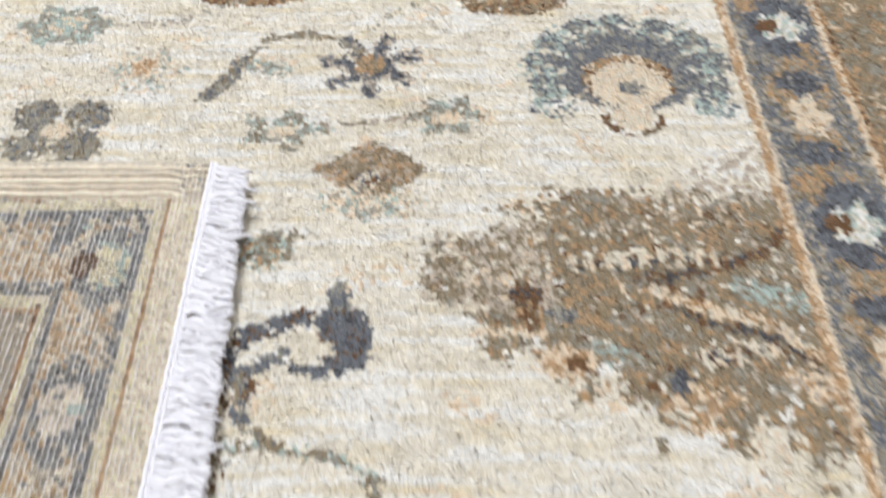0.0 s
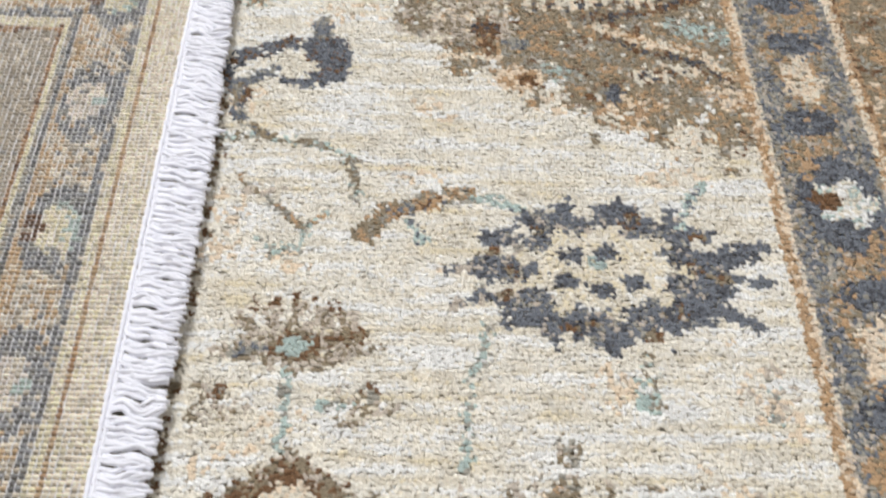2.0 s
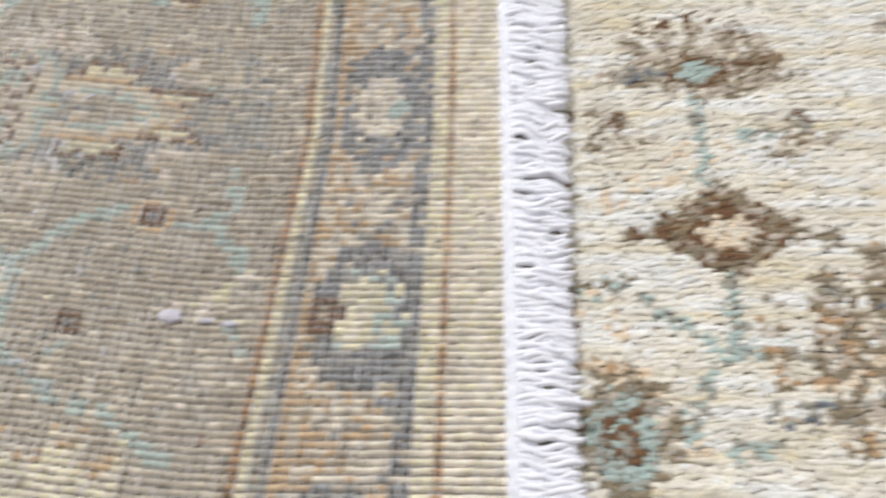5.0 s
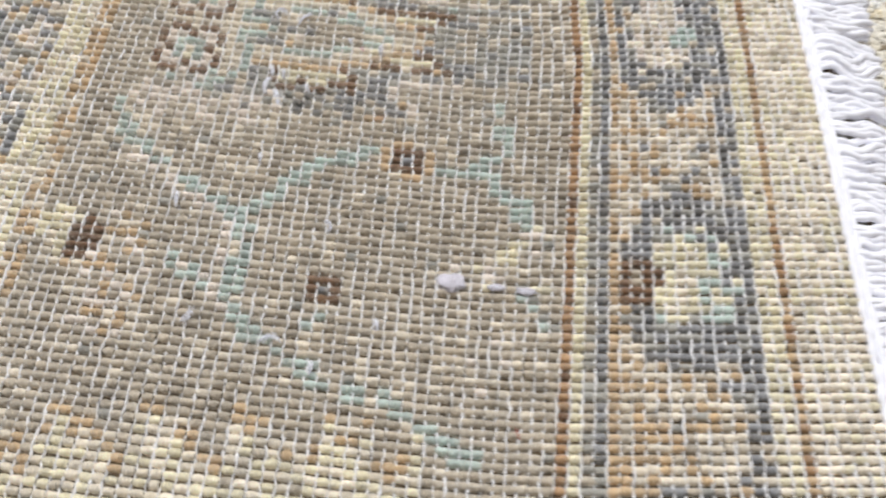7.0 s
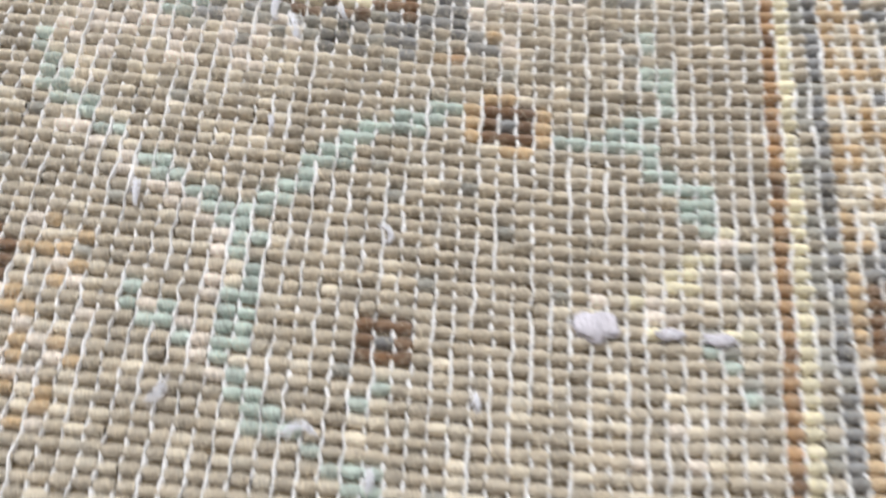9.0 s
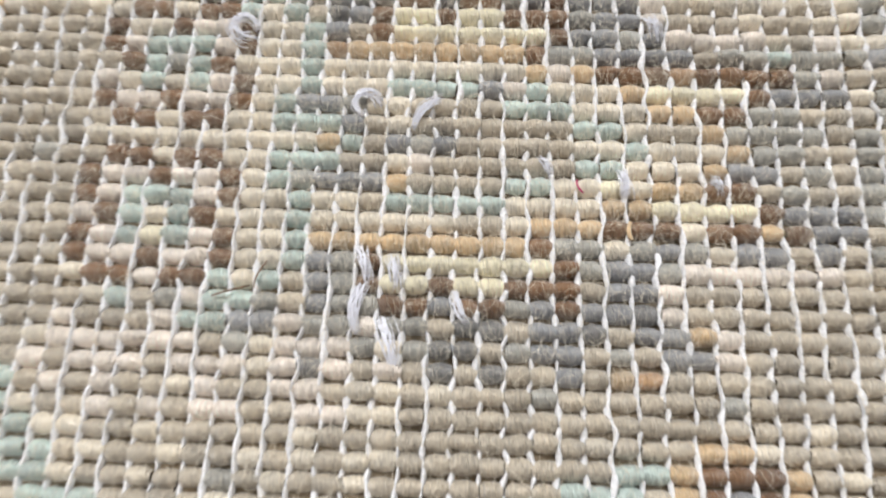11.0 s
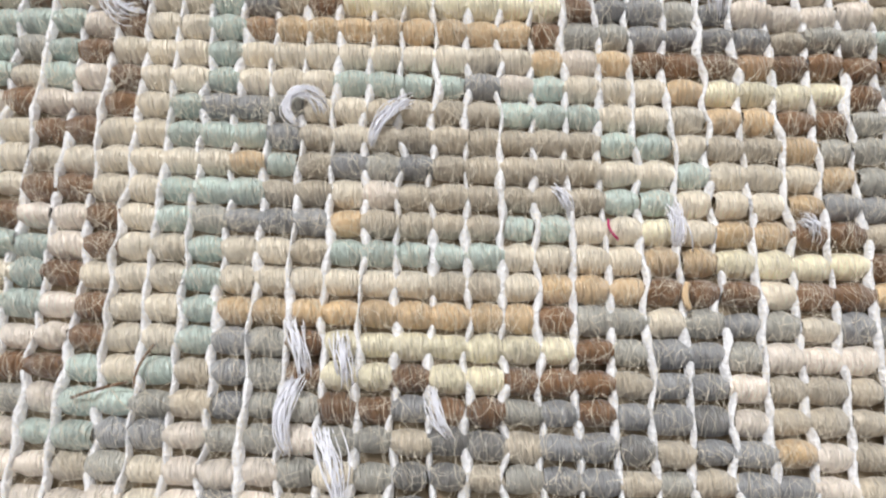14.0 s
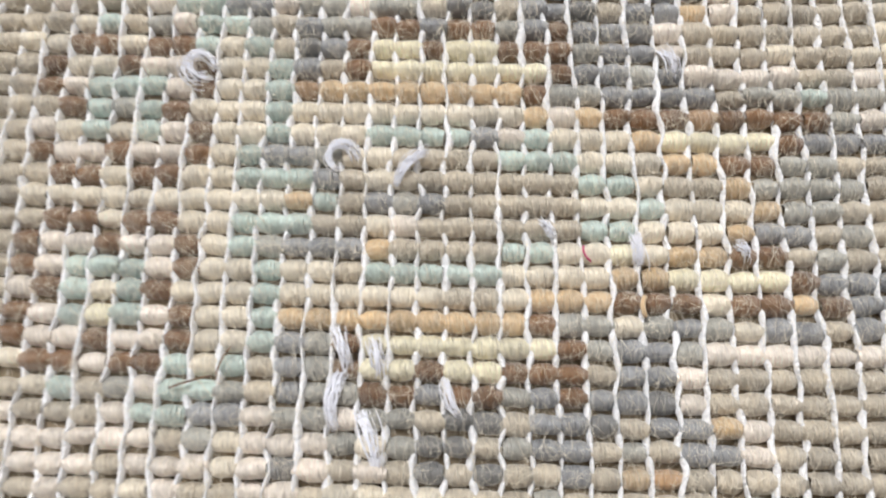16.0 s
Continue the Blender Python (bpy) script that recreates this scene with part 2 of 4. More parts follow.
    # slate rosette with a cream heart
    for k in range(15):
        a = 2 * math.pi * k / 15 + 0.12
        cx, cy = 0.184 + 0.047 * math.cos(a), 0.136 + 0.031 * math.sin(a)
        oval(cx, cy, 0.0105, 0.0075, "SSSDS")
        stem([(cx, cy), (cx + 0.013 * math.cos(a), cy + 0.009 * math.sin(a))], 0.005, "SSD", 0.85)
    ring(0.184, 0.136, 0.050, 0.033, 0.6, "SSGSDUS", 15, 0.16)
    stem([(0.222, 0.140), (0.258, 0.148)], 0.009, "SDS")
    stem([(0.225, 0.132), (0.257, 0.131)], 0.006, "SS")
    stem([(0.222, 0.122), (0.249, 0.108)], 0.006, "SS")
    stem([(0.140, 0.139), (0.114, 0.136)], 0.004, "SU")
    stem([(0.145, 0.124), (0.117, 0.119)], 0.004, "SU")
    oval(0.182, 0.138, 0.030, 0.0200, "FEYE", 1, 9, 0.16)
    for gx0, gy0, gw, gh in ((0.178, 0.168, 0.005, 0.006), (0.212, 0.168, 0.004, 0.007), (0.231, 0.149, 0.007, 0.003), (0.140, 0.147, 0.006, 0.002), (0.137, 0.128, 0.008, 0.003), (0.166, 0.104, 0.003, 0.005), (0.205, 0.102, 0.006, 0.005), (0.150, 0.157, 0.004, 0.004)):
        oval(gx0, gy0, gw, gh, "FFE", 0.9)
    for gx0, gy0, gw, gh in ((0.160, 0.158, 0.006, 0.004), (0.222, 0.138, 0.008, 0.005), (0.143, 0.136, 0.005, 0.003), (0.172, 0.108, 0.008, 0.004), (0.214, 0.115, 0.007, 0.004), (0.200, 0.164, 0.005, 0.005)):
        oval(gx0, gy0, gw, gh, "DBDT", 0.75)
    for k in range(9):
        a = 2 * math.pi * k / 9
        oval(0.183 + 0.036 * math.cos(a), 0.136 + 0.022 * math.sin(a), 0.0042, 0.0035, "YE", 0.9)
    for dx, dy in ((-0.012, 0.008), (0.004, 0.009), (-0.016, -0.005), (0.014, -0.005), (0.0, -0.010)):
        oval(0.183 + dx, 0.136 + dy, 0.006, 0.004, "SD")
    oval(0.182, 0.139, 0.004, 0.003, "M")
    for dx, dy in ((-0.048, 0.010), (-0.043, -0.012), (0.046, 0.018), (0.054, -0.004), (0.02, -0.032)):
        oval(0.183 + dx, 0.136 + dy, 0.004, 0.003, "BT")
    stem([(0.222, 0.160), (0.228, 0.175), (0.240, 0.187)], 0.004, "SMM")

    # scrolling curl, its stems and sprigs
    stem([(0.012, 0.238), (0.002, 0.252), (0.010, 0.266), (0.030, 0.275), (0.050, 0.277), (0.060, 0.265)], 0.009, "SDSB")
    oval(0.054, 0.264, 0.013, 0.017, "SSDSB")
    oval(0.050, 0.288, 0.005, 0.009, "SG")
    stem([(0.060, 0.252), (0.045, 0.247), (0.034, 0.250)], 0.007, "SDS")
    oval(0.037, 0.259, 0.012, 0.007, "FE")
    stem([(0.004, 0.248), (0.018, 0.250), (0.028, 0.257)], 0.006, "SSG")
    stem([(0.008, 0.245), (0.011, 0.228), (0.022, 0.216), (0.030, 0.212)], 0.005, "TSG")
    stem([(-0.01, 0.212), (0.025, 0.212), (0.055, 0.207), (0.070, 0.197), (0.073, 0.176)], 0.0045, "GMTT")
    stem([(0.020, 0.185), (0.030, 0.176), (0.043, 0.165), (0.050, 0.158)], 0.004, "GTO")
    stem([(0.050, 0.160), (0.060, 0.167)], 0.004, "OMG")
    stem([(0.050, 0.158), (0.049, 0.148), (0.036, 0.145), (0.030, 0.154)], 0.0035, "MMG")
    oval(0.030, 0.178, 0.010, 0.006, "UE", 0.35)
    stem([(0.076, 0.155), (0.088, 0.167), (0.106, 0.175), (0.126, 0.177)], 0.010, "TTOG")
    stem([(0.090, 0.166), (0.112, 0.174)], 0.005, "BSO")
    stem([(0.098, 0.161), (0.104, 0.152)], 0.005, "MS", 0.8)
    stem([(0.130, 0.176), (0.148, 0.171)], 0.005, "M", 0.6)

    # small brown flowers up the field
    fill(np.abs(x - 0.051) / 0.039 + np.abs(y - 0.097) / 0.012 < 1, "TUTU", 0.9)
    oval(0.051, 0.103, 0.021, 0.008, "UUTE", 0.9)
    for k in range(5):
        oval(0.029 + 0.011 * k, 0.111 + 0.006 * (1 - abs(k - 2) / 2), 0.0045, 0.006, "UTU", 0.9)
        oval(0.031 + 0.009 * k, 0.118 + 0.004 * (1 - abs(k - 2) / 2), 0.002, 0.003, "B", 0.7)
    stem([(0.022, 0.095), (0.035, 0.099)], 0.004, "GS")
    stem([(0.066, 0.101), (0.079, 0.104)], 0.006, "TB")
    oval(0.051, 0.099, 0.011, 0.007, "BTB")
    oval(0.051, 0.099, 0.0065, 0.0042, "M")
    stem([(0.048, 0.086), (0.049, 0.070), (0.049, 0.055)], 0.0042, "MMG")
    for cx in (0.020, 0.081):
        oval(cx, 0.072, 0.013, 0.009, "UTE", 0.6, 3, 0.25)
        oval(cx + 0.002, 0.078, 0.004, 0.004, "BG", 0.8)
    stem([(0.062, 0.072), (0.074, 0.074)], 0.004, "MG", 0.7)
    fill(np.abs(x - 0.053) / 0.027 + np.abs(y - 0.036) / 0.019 < 1, "TTUB")
    stem([(0.022, 0.034), (0.036, 0.036)], 0.005, "BT")
    stem([(0.070, 0.036), (0.087, 0.034)], 0.004, "TG")
    fill(np.abs(x - 0.053) / 0.014 + np.abs(y - 0.035) / 0.011 < 1, "B")
    oval(0.053, 0.035, 0.008, 0.006, "EP", 1, 6, 0.2)
    stem([(0.052, 0.018), (0.052, 0.004), (0.049, -0.008)], 0.0042, "MG")
    stem([(0.0, 0.014), (0.020, 0.017)], 0.004, "MGT", 0.8)
    stem([(0.024, 0.012), (0.034, 0.004), (0.048, -0.007), (0.066, -0.005)], 0.004, "GMM", 0.8)
    stem([(0.048, -0.006), (0.038, -0.018), (0.035, -0.034)], 0.004, "MG", 0.8)
    oval(0.066, -0.024, 0.012, 0.004, "GMS", 0.6)
    oval(0.052, -0.034, 0.010, 0.004, "MG", 0.6)
    oval(0.016, -0.031, 0.015, 0.020, "TTGU", 0.95, 4, 0.12)
    oval(0.015, -0.032, 0.010, 0.014, "MGM")
    stem([(0.012, -0.026), (0.012, -0.036)], 0.004, "B")
    stem([(0.018, -0.022), (0.018, -0.036)], 0.004, "B")
    stem([(0.002, -0.010), (0.018, -0.012), (0.028, -0.018)], 0.005, "OPT", 0.8)

    # lower shaded palmette
    wide = np.hypot((fx - 0.158) / 0.092, (fy + 0.006) / 0.042)
    patches(wide < 1.0 + 0.1 * np.sin(x * 330) + 0.08 * np.sin(y * 700), "UTGTTUOTPTU", 0.016, 21.0, 0.85)
    patches(wide < 0.72 + 0.1 * np.sin(x * 410), "STOTSGUTPOT", 0.011, 33.0, 0.9)
    stem([(0.160, 0.034), (0.162, 0.054)], 0.009, "UTG", 0.7)
    stem([(0.148, 0.030), (0.151, 0.046)], 0.004, "UG", 0.6)
    for cx, cy in ((0.128, 0.012), (0.178, 0.014), (0.134, -0.006), (0.184, -0.012)):
        oval(cx, cy, 0.013, 0.006, "SSD")
        oval(cx + 0.002, cy, 0.004, 0.002, "E")
    stem([(0.140, 0.006), (0.200, 0.003)], 0.004, "MG")
    oval(0.128, 0.005, 0.006, 0.004, "M")
    oval(0.142, -0.026, 0.010, 0.006, "MG")
    oval(0.222, 0.01, 0.03, 0.03, "UEP", 0.35)
    stem([(0.133, 0.106), (0.124, 0.082), (0.121, 0.046)], 0.0042, "MMG", 0.85)
    stem([(0.199, 0.094), (0.199, 0.070)], 0.005, "TMG", 0.7)
    stem([(0.193, 0.083), (0.193, 0.074), (0.203, 0.067)], 0.004, "M", 0.7)
    stem([(0.244, 0.090), (0.250, 0.078), (0.246, 0.064)], 0.004, "MG", 0.6)
    oval(0.245, 0.078, 0.012, 0.014, "UP", 0.3)

    # flowers of the upper field
    for k in range(9):
        a = math.pi * (k / 8 * 1.24 - 0.12)
        oval(0.205 + 0.048 * math.cos(a), 0.447 + 0.038 * math.sin(a), 0.013, 0.012, "SSGM", 0.92)
    ring(0.205, 0.446, 0.042, 0.034, 0.4, "SSSG")
    for k in range(8):
        a = math.pi * (k + 0.5) / 8 * 1.2 - 0.3
        stem([(0.205 + 0.036 * math.cos(a), 0.447 + 0.030 * math.sin(a)), (0.205 + 0.062 * math.cos(a), 0.447 + 0.052 * math.sin(a))], 0.005, "FEM", 0.7)
    oval(0.204, 0.436, 0.026, 0.022, "BOTP")
    oval(0.204, 0.432, 0.022, 0.020, "PEPE")
    oval(0.205, 0.430, 0.007, 0.006, "SG")
    oval(0.203, 0.404, 0.010, 0.008, "PE")
    for sx in (-1, 1):
        stem([(0.203 + sx * 0.014, 0.409), (0.203 + sx * 0.014, 0.400), (0.203 + sx * 0.006, 0.394)], 0.004, "BT")
        oval(0.205 + sx * 0.045, 0.415, 0.012, 0.010, "MS", 0.6)
    fill(np.abs(x - 0.061) / 0.032 + np.abs(y - 0.368) / 0.022 < 1, "TTOU")
    oval(0.060, 0.361, 0.008, 0.006, "BSE")
    oval(0.062, 0.346, 0.026, 0.011, "MPGP", 0.75, 7, 0.2)
    for k in range(7):
        a = 2 * math.pi * k / 7 + 0.3
        stem([(0.057, 0.451), (0.057 + 0.026 * math.cos(a), 0.451 + 0.024 * math.sin(a))], 0.010, "SSDU")
    oval(0.057, 0.451, 0.009, 0.008, "OT")
    oval(0.012, 0.398, 0.020, 0.013, "GMTG", 0.85, 5, 0.25)
    oval(0.012, 0.397, 0.008, 0.005, "EP")
    oval(0.101, 0.408, 0.018, 0.013, "GTGM", 0.9, 6, 0.25)
    oval(0.101, 0.407, 0.009, 0.006, "EP")
    stem([(0.028, 0.402), (0.055, 0.403), (0.085, 0.408)], 0.004, "TUG")
    stem([(-0.033, 0.424), (-0.025, 0.436), (-0.016, 0.455)], 0.010, "GTSG")
    stem([(-0.016, 0.452), (-0.006, 0.474), (0.016, 0.480), (0.040, 0.472), (0.052, 0.462)], 0.0042, "TG")
    stem([(-0.012, 0.452), (0.006, 0.446)], 0.010, "GM", 0.7)
    for dx in (-1, 1):
        for dy in (-1, 1):
            oval(-0.110 + dx * 0.014, 0.398 + dy * 0.012, 0.013, 0.012, "GSTG", 0.95)
    oval(-0.110, 0.398, 0.008, 0.007, "PE")
    oval(-0.128, 0.488, 0.026, 0.018, "GMG", 0.9, 6, 0.15)
    oval(-0.128, 0.488, 0.012, 0.008, "MP")
    oval(-0.073, 0.448, 0.022, 0.018, "PEUM", 0.6, 6, 0.2)
    oval(-0.073, 0.450, 0.008, 0.007, "OP")
    oval(0.142, 0.512, 0.034, 0.016, "OTBT", 0.95)
    oval(-0.020, 0.516, 0.035, 0.010, "BTO", 0.95)
    stem([(-0.025, 0.512), (-0.060, 0.492), (-0.096, 0.488)], 0.004, "GU", 0.7)
    stem([(0.052, 0.480), (0.085, 0.512)], 0.004, "YG", 0.6)
    stem([(-0.010, 0.318), (0.024, 0.324)], 0.008, "GTG", 0.9)
    oval(0.012, 0.313, 0.014, 0.010, "GTMO", 0.8)

    # contact shade along the other rug's edge, put in as brown dyed tufts
    contact_shade = 0.0024 + 0.0035 * np.sin((y - 0.02) * 11.0) * (y > 0.02) + 0.0012 * np.sin(y * 170) + 0.0009 * np.sin(y * 420)
    fill((x < contact_shade) & (x > -0.012) & (y < 0.25), "BTBT", 0.7)

    # border: tan cord, slate band with flowers, tan cord, brown band
    band = (x0 > 0.268) & (x0 < 0.330)
    bx = x0 + 0.0005 * r.normal(size=x.shape)
    s = (y - 0.1742 + 0.155 * 4) % 0.155
    fill((bx > 0.2745), "SGSSTGU")
    inner = (bx > 0.279) & (bx < 0.3205)
    zig = np.abs((y / 0.0775 * 2) % 2 - 1)
    fill(inner & (np.abs(bx - 0.287 - 0.020 * zig) < 0.008) & (np.abs(s - 0.0) > 0.02), "OTTUO", 0.85)
    fill(inner & (np.abs(bx - 0.312 + 0.020 * zig) < 0.006) & (np.abs(s - 0.0) > 0.03), "OTGO", 0.7)
    for k in range(-2, 4):
        cy = 0.1742 + 0.155 * k
        oval(0.301, cy, 0.020, 0.028, "SSD")
        oval(0.303, cy, 0.013, 0.013, "WEM", 1, 5, 0.2)
        oval(0.294, cy + 0.001, 0.007, 0.006, "B")
        oval(0.300, cy + 0.0775, 0.010, 0.015, "PEP", 0.9, 5, 0.2)
        oval(0.286, cy + 0.026, 0.008, 0.012, "OTO", 0.8)
        oval(0.313, cy - 0.028, 0.006, 0.014, "OTO", 0.8)
        oval(0.296, cy + 0.050, 0.014, 0.009, "SD", 0.9)
        oval(0.302, cy + 0.105, 0.015, 0.009, "SD", 0.9)
    main = bx > 0.331
    patches(main & (x0 < 9), "TBTGTTOTPTM", 0.017, 50.0, 1.0)
    fill((bx > 0.2670) & (bx < 0.2720), "OOPO")
    fill((bx > 0.2720) & (bx < 0.2745), "PUEP")
    fill((bx > 0.3235) & (bx < 0.3285), "POEP")
    fill((bx > 0.3285) & (bx < 0.3315), "OOB")
    return dye


def tufts(x, y, dye, name, seed):
    """Fine pile tufts with their own lean and height, in rows, joined into one mesh."""
    r = np.random.default_rng(seed)
    n, k = len(x), 5
    a = np.arange(k) * 2 * np.pi / k + r.uniform(0, 6.3, (n, 1))
    h = r.normal(0, 0.00020, n) + 0.00030 * wobble(x * 90 + y * 70, 17) + 0.00022 * np.cos(2 * np.pi * y / PY + 0.8 * wobble(x * 150, 19))
    lean = np.stack([r.normal(0, 0.0003, n), -0.0004 + r.normal(0, 0.0003, n)], -1)
    rr = 1 + r.normal(0, 0.16, (n, k))
    foot = np.stack([x[:, None] + np.cos(a) * rr * 0.00118, y[:, None] + np.sin(a) * rr * 0.00104, h[:, None] - 0.00075 + r.normal(0, 0.00014, (n, k))], -1)
    top = np.stack([x + lean[:, 0], y + lean[:, 1], h + 0.0002], -1)[:, None]
    v = np.concatenate([foot, top], 1)
    tris = [[j, (j + 1) % k, k] for j in range(k)]
    faces = ((np.arange(n) * (k + 1))[:, None, None] + np.array(tris)).reshape(-1, 3)
    keys = list(PILE)
    idx = np.array([keys.index(q) for q in dye])
    return mesh_from(name, v.reshape(-1, 3), faces, [PILE[q] for q in keys], np.repeat(idx, k))


def face_rug():
    rug = tagged(new("rug"), "cream hand-knotted wool rug, pile up, with slate, brown and mint flowers", "rug")
    piece("foundation", slab("foundation", -0.62, 0.46, -0.36, 0.66, -0.0104, -0.0042, PILE_GROUND, 0.002), rug)
    gx, gy = np.meshgrid(np.arange(-0.215, 0.395, 0.00136), np.arange(-0.075, 0.565, PY / 2), indexing="ij")
    gx = gx + 0.35 * PX * wobble(gy * 60, 2) + rng.normal(0, 0.00030, gx.shape)
    row = np.arange(gy.shape[1])[None, :]
    gy = gy + 0.10 * PY * np.sin(gx * 330 + row * 2.4 + 3 * np.sin(row * 1.7)) + 0.08 * PY * np.sin(gx * 710 + row * 4.1)
    gy = gy + 0.5 * PY * wobble(gx * 40, 4) + rng.normal(0, 0.00024, gy.shape)
    x, y = gx.ravel(), gy.ravel()
    seen = (x > -0.022) | (y > 0.350)
    x, y = x[seen], y[seen]
    dye = paint_face(x, y)
    field = x < 0.2665
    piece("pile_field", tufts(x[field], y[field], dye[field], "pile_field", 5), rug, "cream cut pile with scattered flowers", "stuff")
    piece("pile_border", tufts(x[~field], y[~field], dye[~field], "pile_border", 6), rug, "slate and tan border pile", "stuff")
    return rug


face_rug()

# ---- the rug whose back is turned up ----
TOP = 0.0120          # height of the knotted back
X0, Y0 = -0.1435, 0.0746


def row_drift(x):
    """The warps run level by the fringe and slope on the far side of the guard stripe."""
    u = np.clip((-0.085 - np.asarray(x, float)) / 0.040, 0, None)
    return 0.115 * 0.040 * np.where(u < 1, u * u / 2, u - 0.5)


DRIFT0 = float(row_drift(-0.1424))


def place(c, r):
    """Where column c and row r of the knots lie."""
    x = X0 + PX * np.asarray(c, float)
    y = Y0 + PY * np.asarray(r, float)
    k = np.interp(x, (-0.23, -0.18, -0.143, -0.115, -0.09, -0.02), (0.16, 0.125, 0.075, 0.075, 0.110, 0.0))
    pivot = 0.02 + 0.04 * np.clip((-0.09 - x) / 0.05, 0, 1)
    x2 = x + k * np.clip(y - pivot, -0.15, 0.05)
    return x2, y + row_drift(x2) - DRIFT0


# Weaving chart of the palmette, row 7 down to row -11; columns -20 to 11.
CHART = [
    "KBBKBBMKMTDSBCCBCCBBBGSSPTTTKTTK",
    "BKKBPPBKKMSTBCCCCCCCBSSGSPPPPTTP",
    "BPMMMPBIKMROOOOOOOOBGGSSSSTGGMGG",
    "TBMGMBKKKMKKKKKKKKKOPOBBBRBBBBGP",
    "PKMKMPBKKMKKKMMMMSPMKKKOCCCCBSSS",
    "BPPBPPBKMSSGKKTTTTMMMKKKOOBBGGTT",
    "TBBKBBKKMMMSTKTTTTTTTMMKTTOGGGGT",
    "KKKKKKKKKKOMTSGSTTTTTKKMKKKOGGTT",
    "TBBKBBKKMMMTTKPTTTTTTMMKKKOSSTGT",
    "BPPBPPBKMGSSSOTTTTMMKKCKOOBBTGTT",
    "BPMMMPBKKMKKTMMMMMKKKKOOCCCCBSSS",
    "PBMKMBKKKMKKKKKKTTKOOOBBBKBBOBSS",
    "BPMCMPBKKMOOOOOOOOOBGGKGSGKSSTST",
    "BPPBPPBKKMSGBCCCCCCCBGSSGPPPPPPT",
    "KBBPBBMKMTSGBCCBCCBBBTSSPTTTTTTT",
    "TKMTGPMMGTSGGBBSBBGSBSSDPTTTTTTT",
    "PTTTPMMSSPGGPGGTDDTSSDTSSOPTTTTT",
    "PPTTPGGGPTPGGKGDDTGSSTGTSSPTTTTT",
    "PPPPPPPPTKDPTPTDTDTTSTORTTTTTTTT",
]


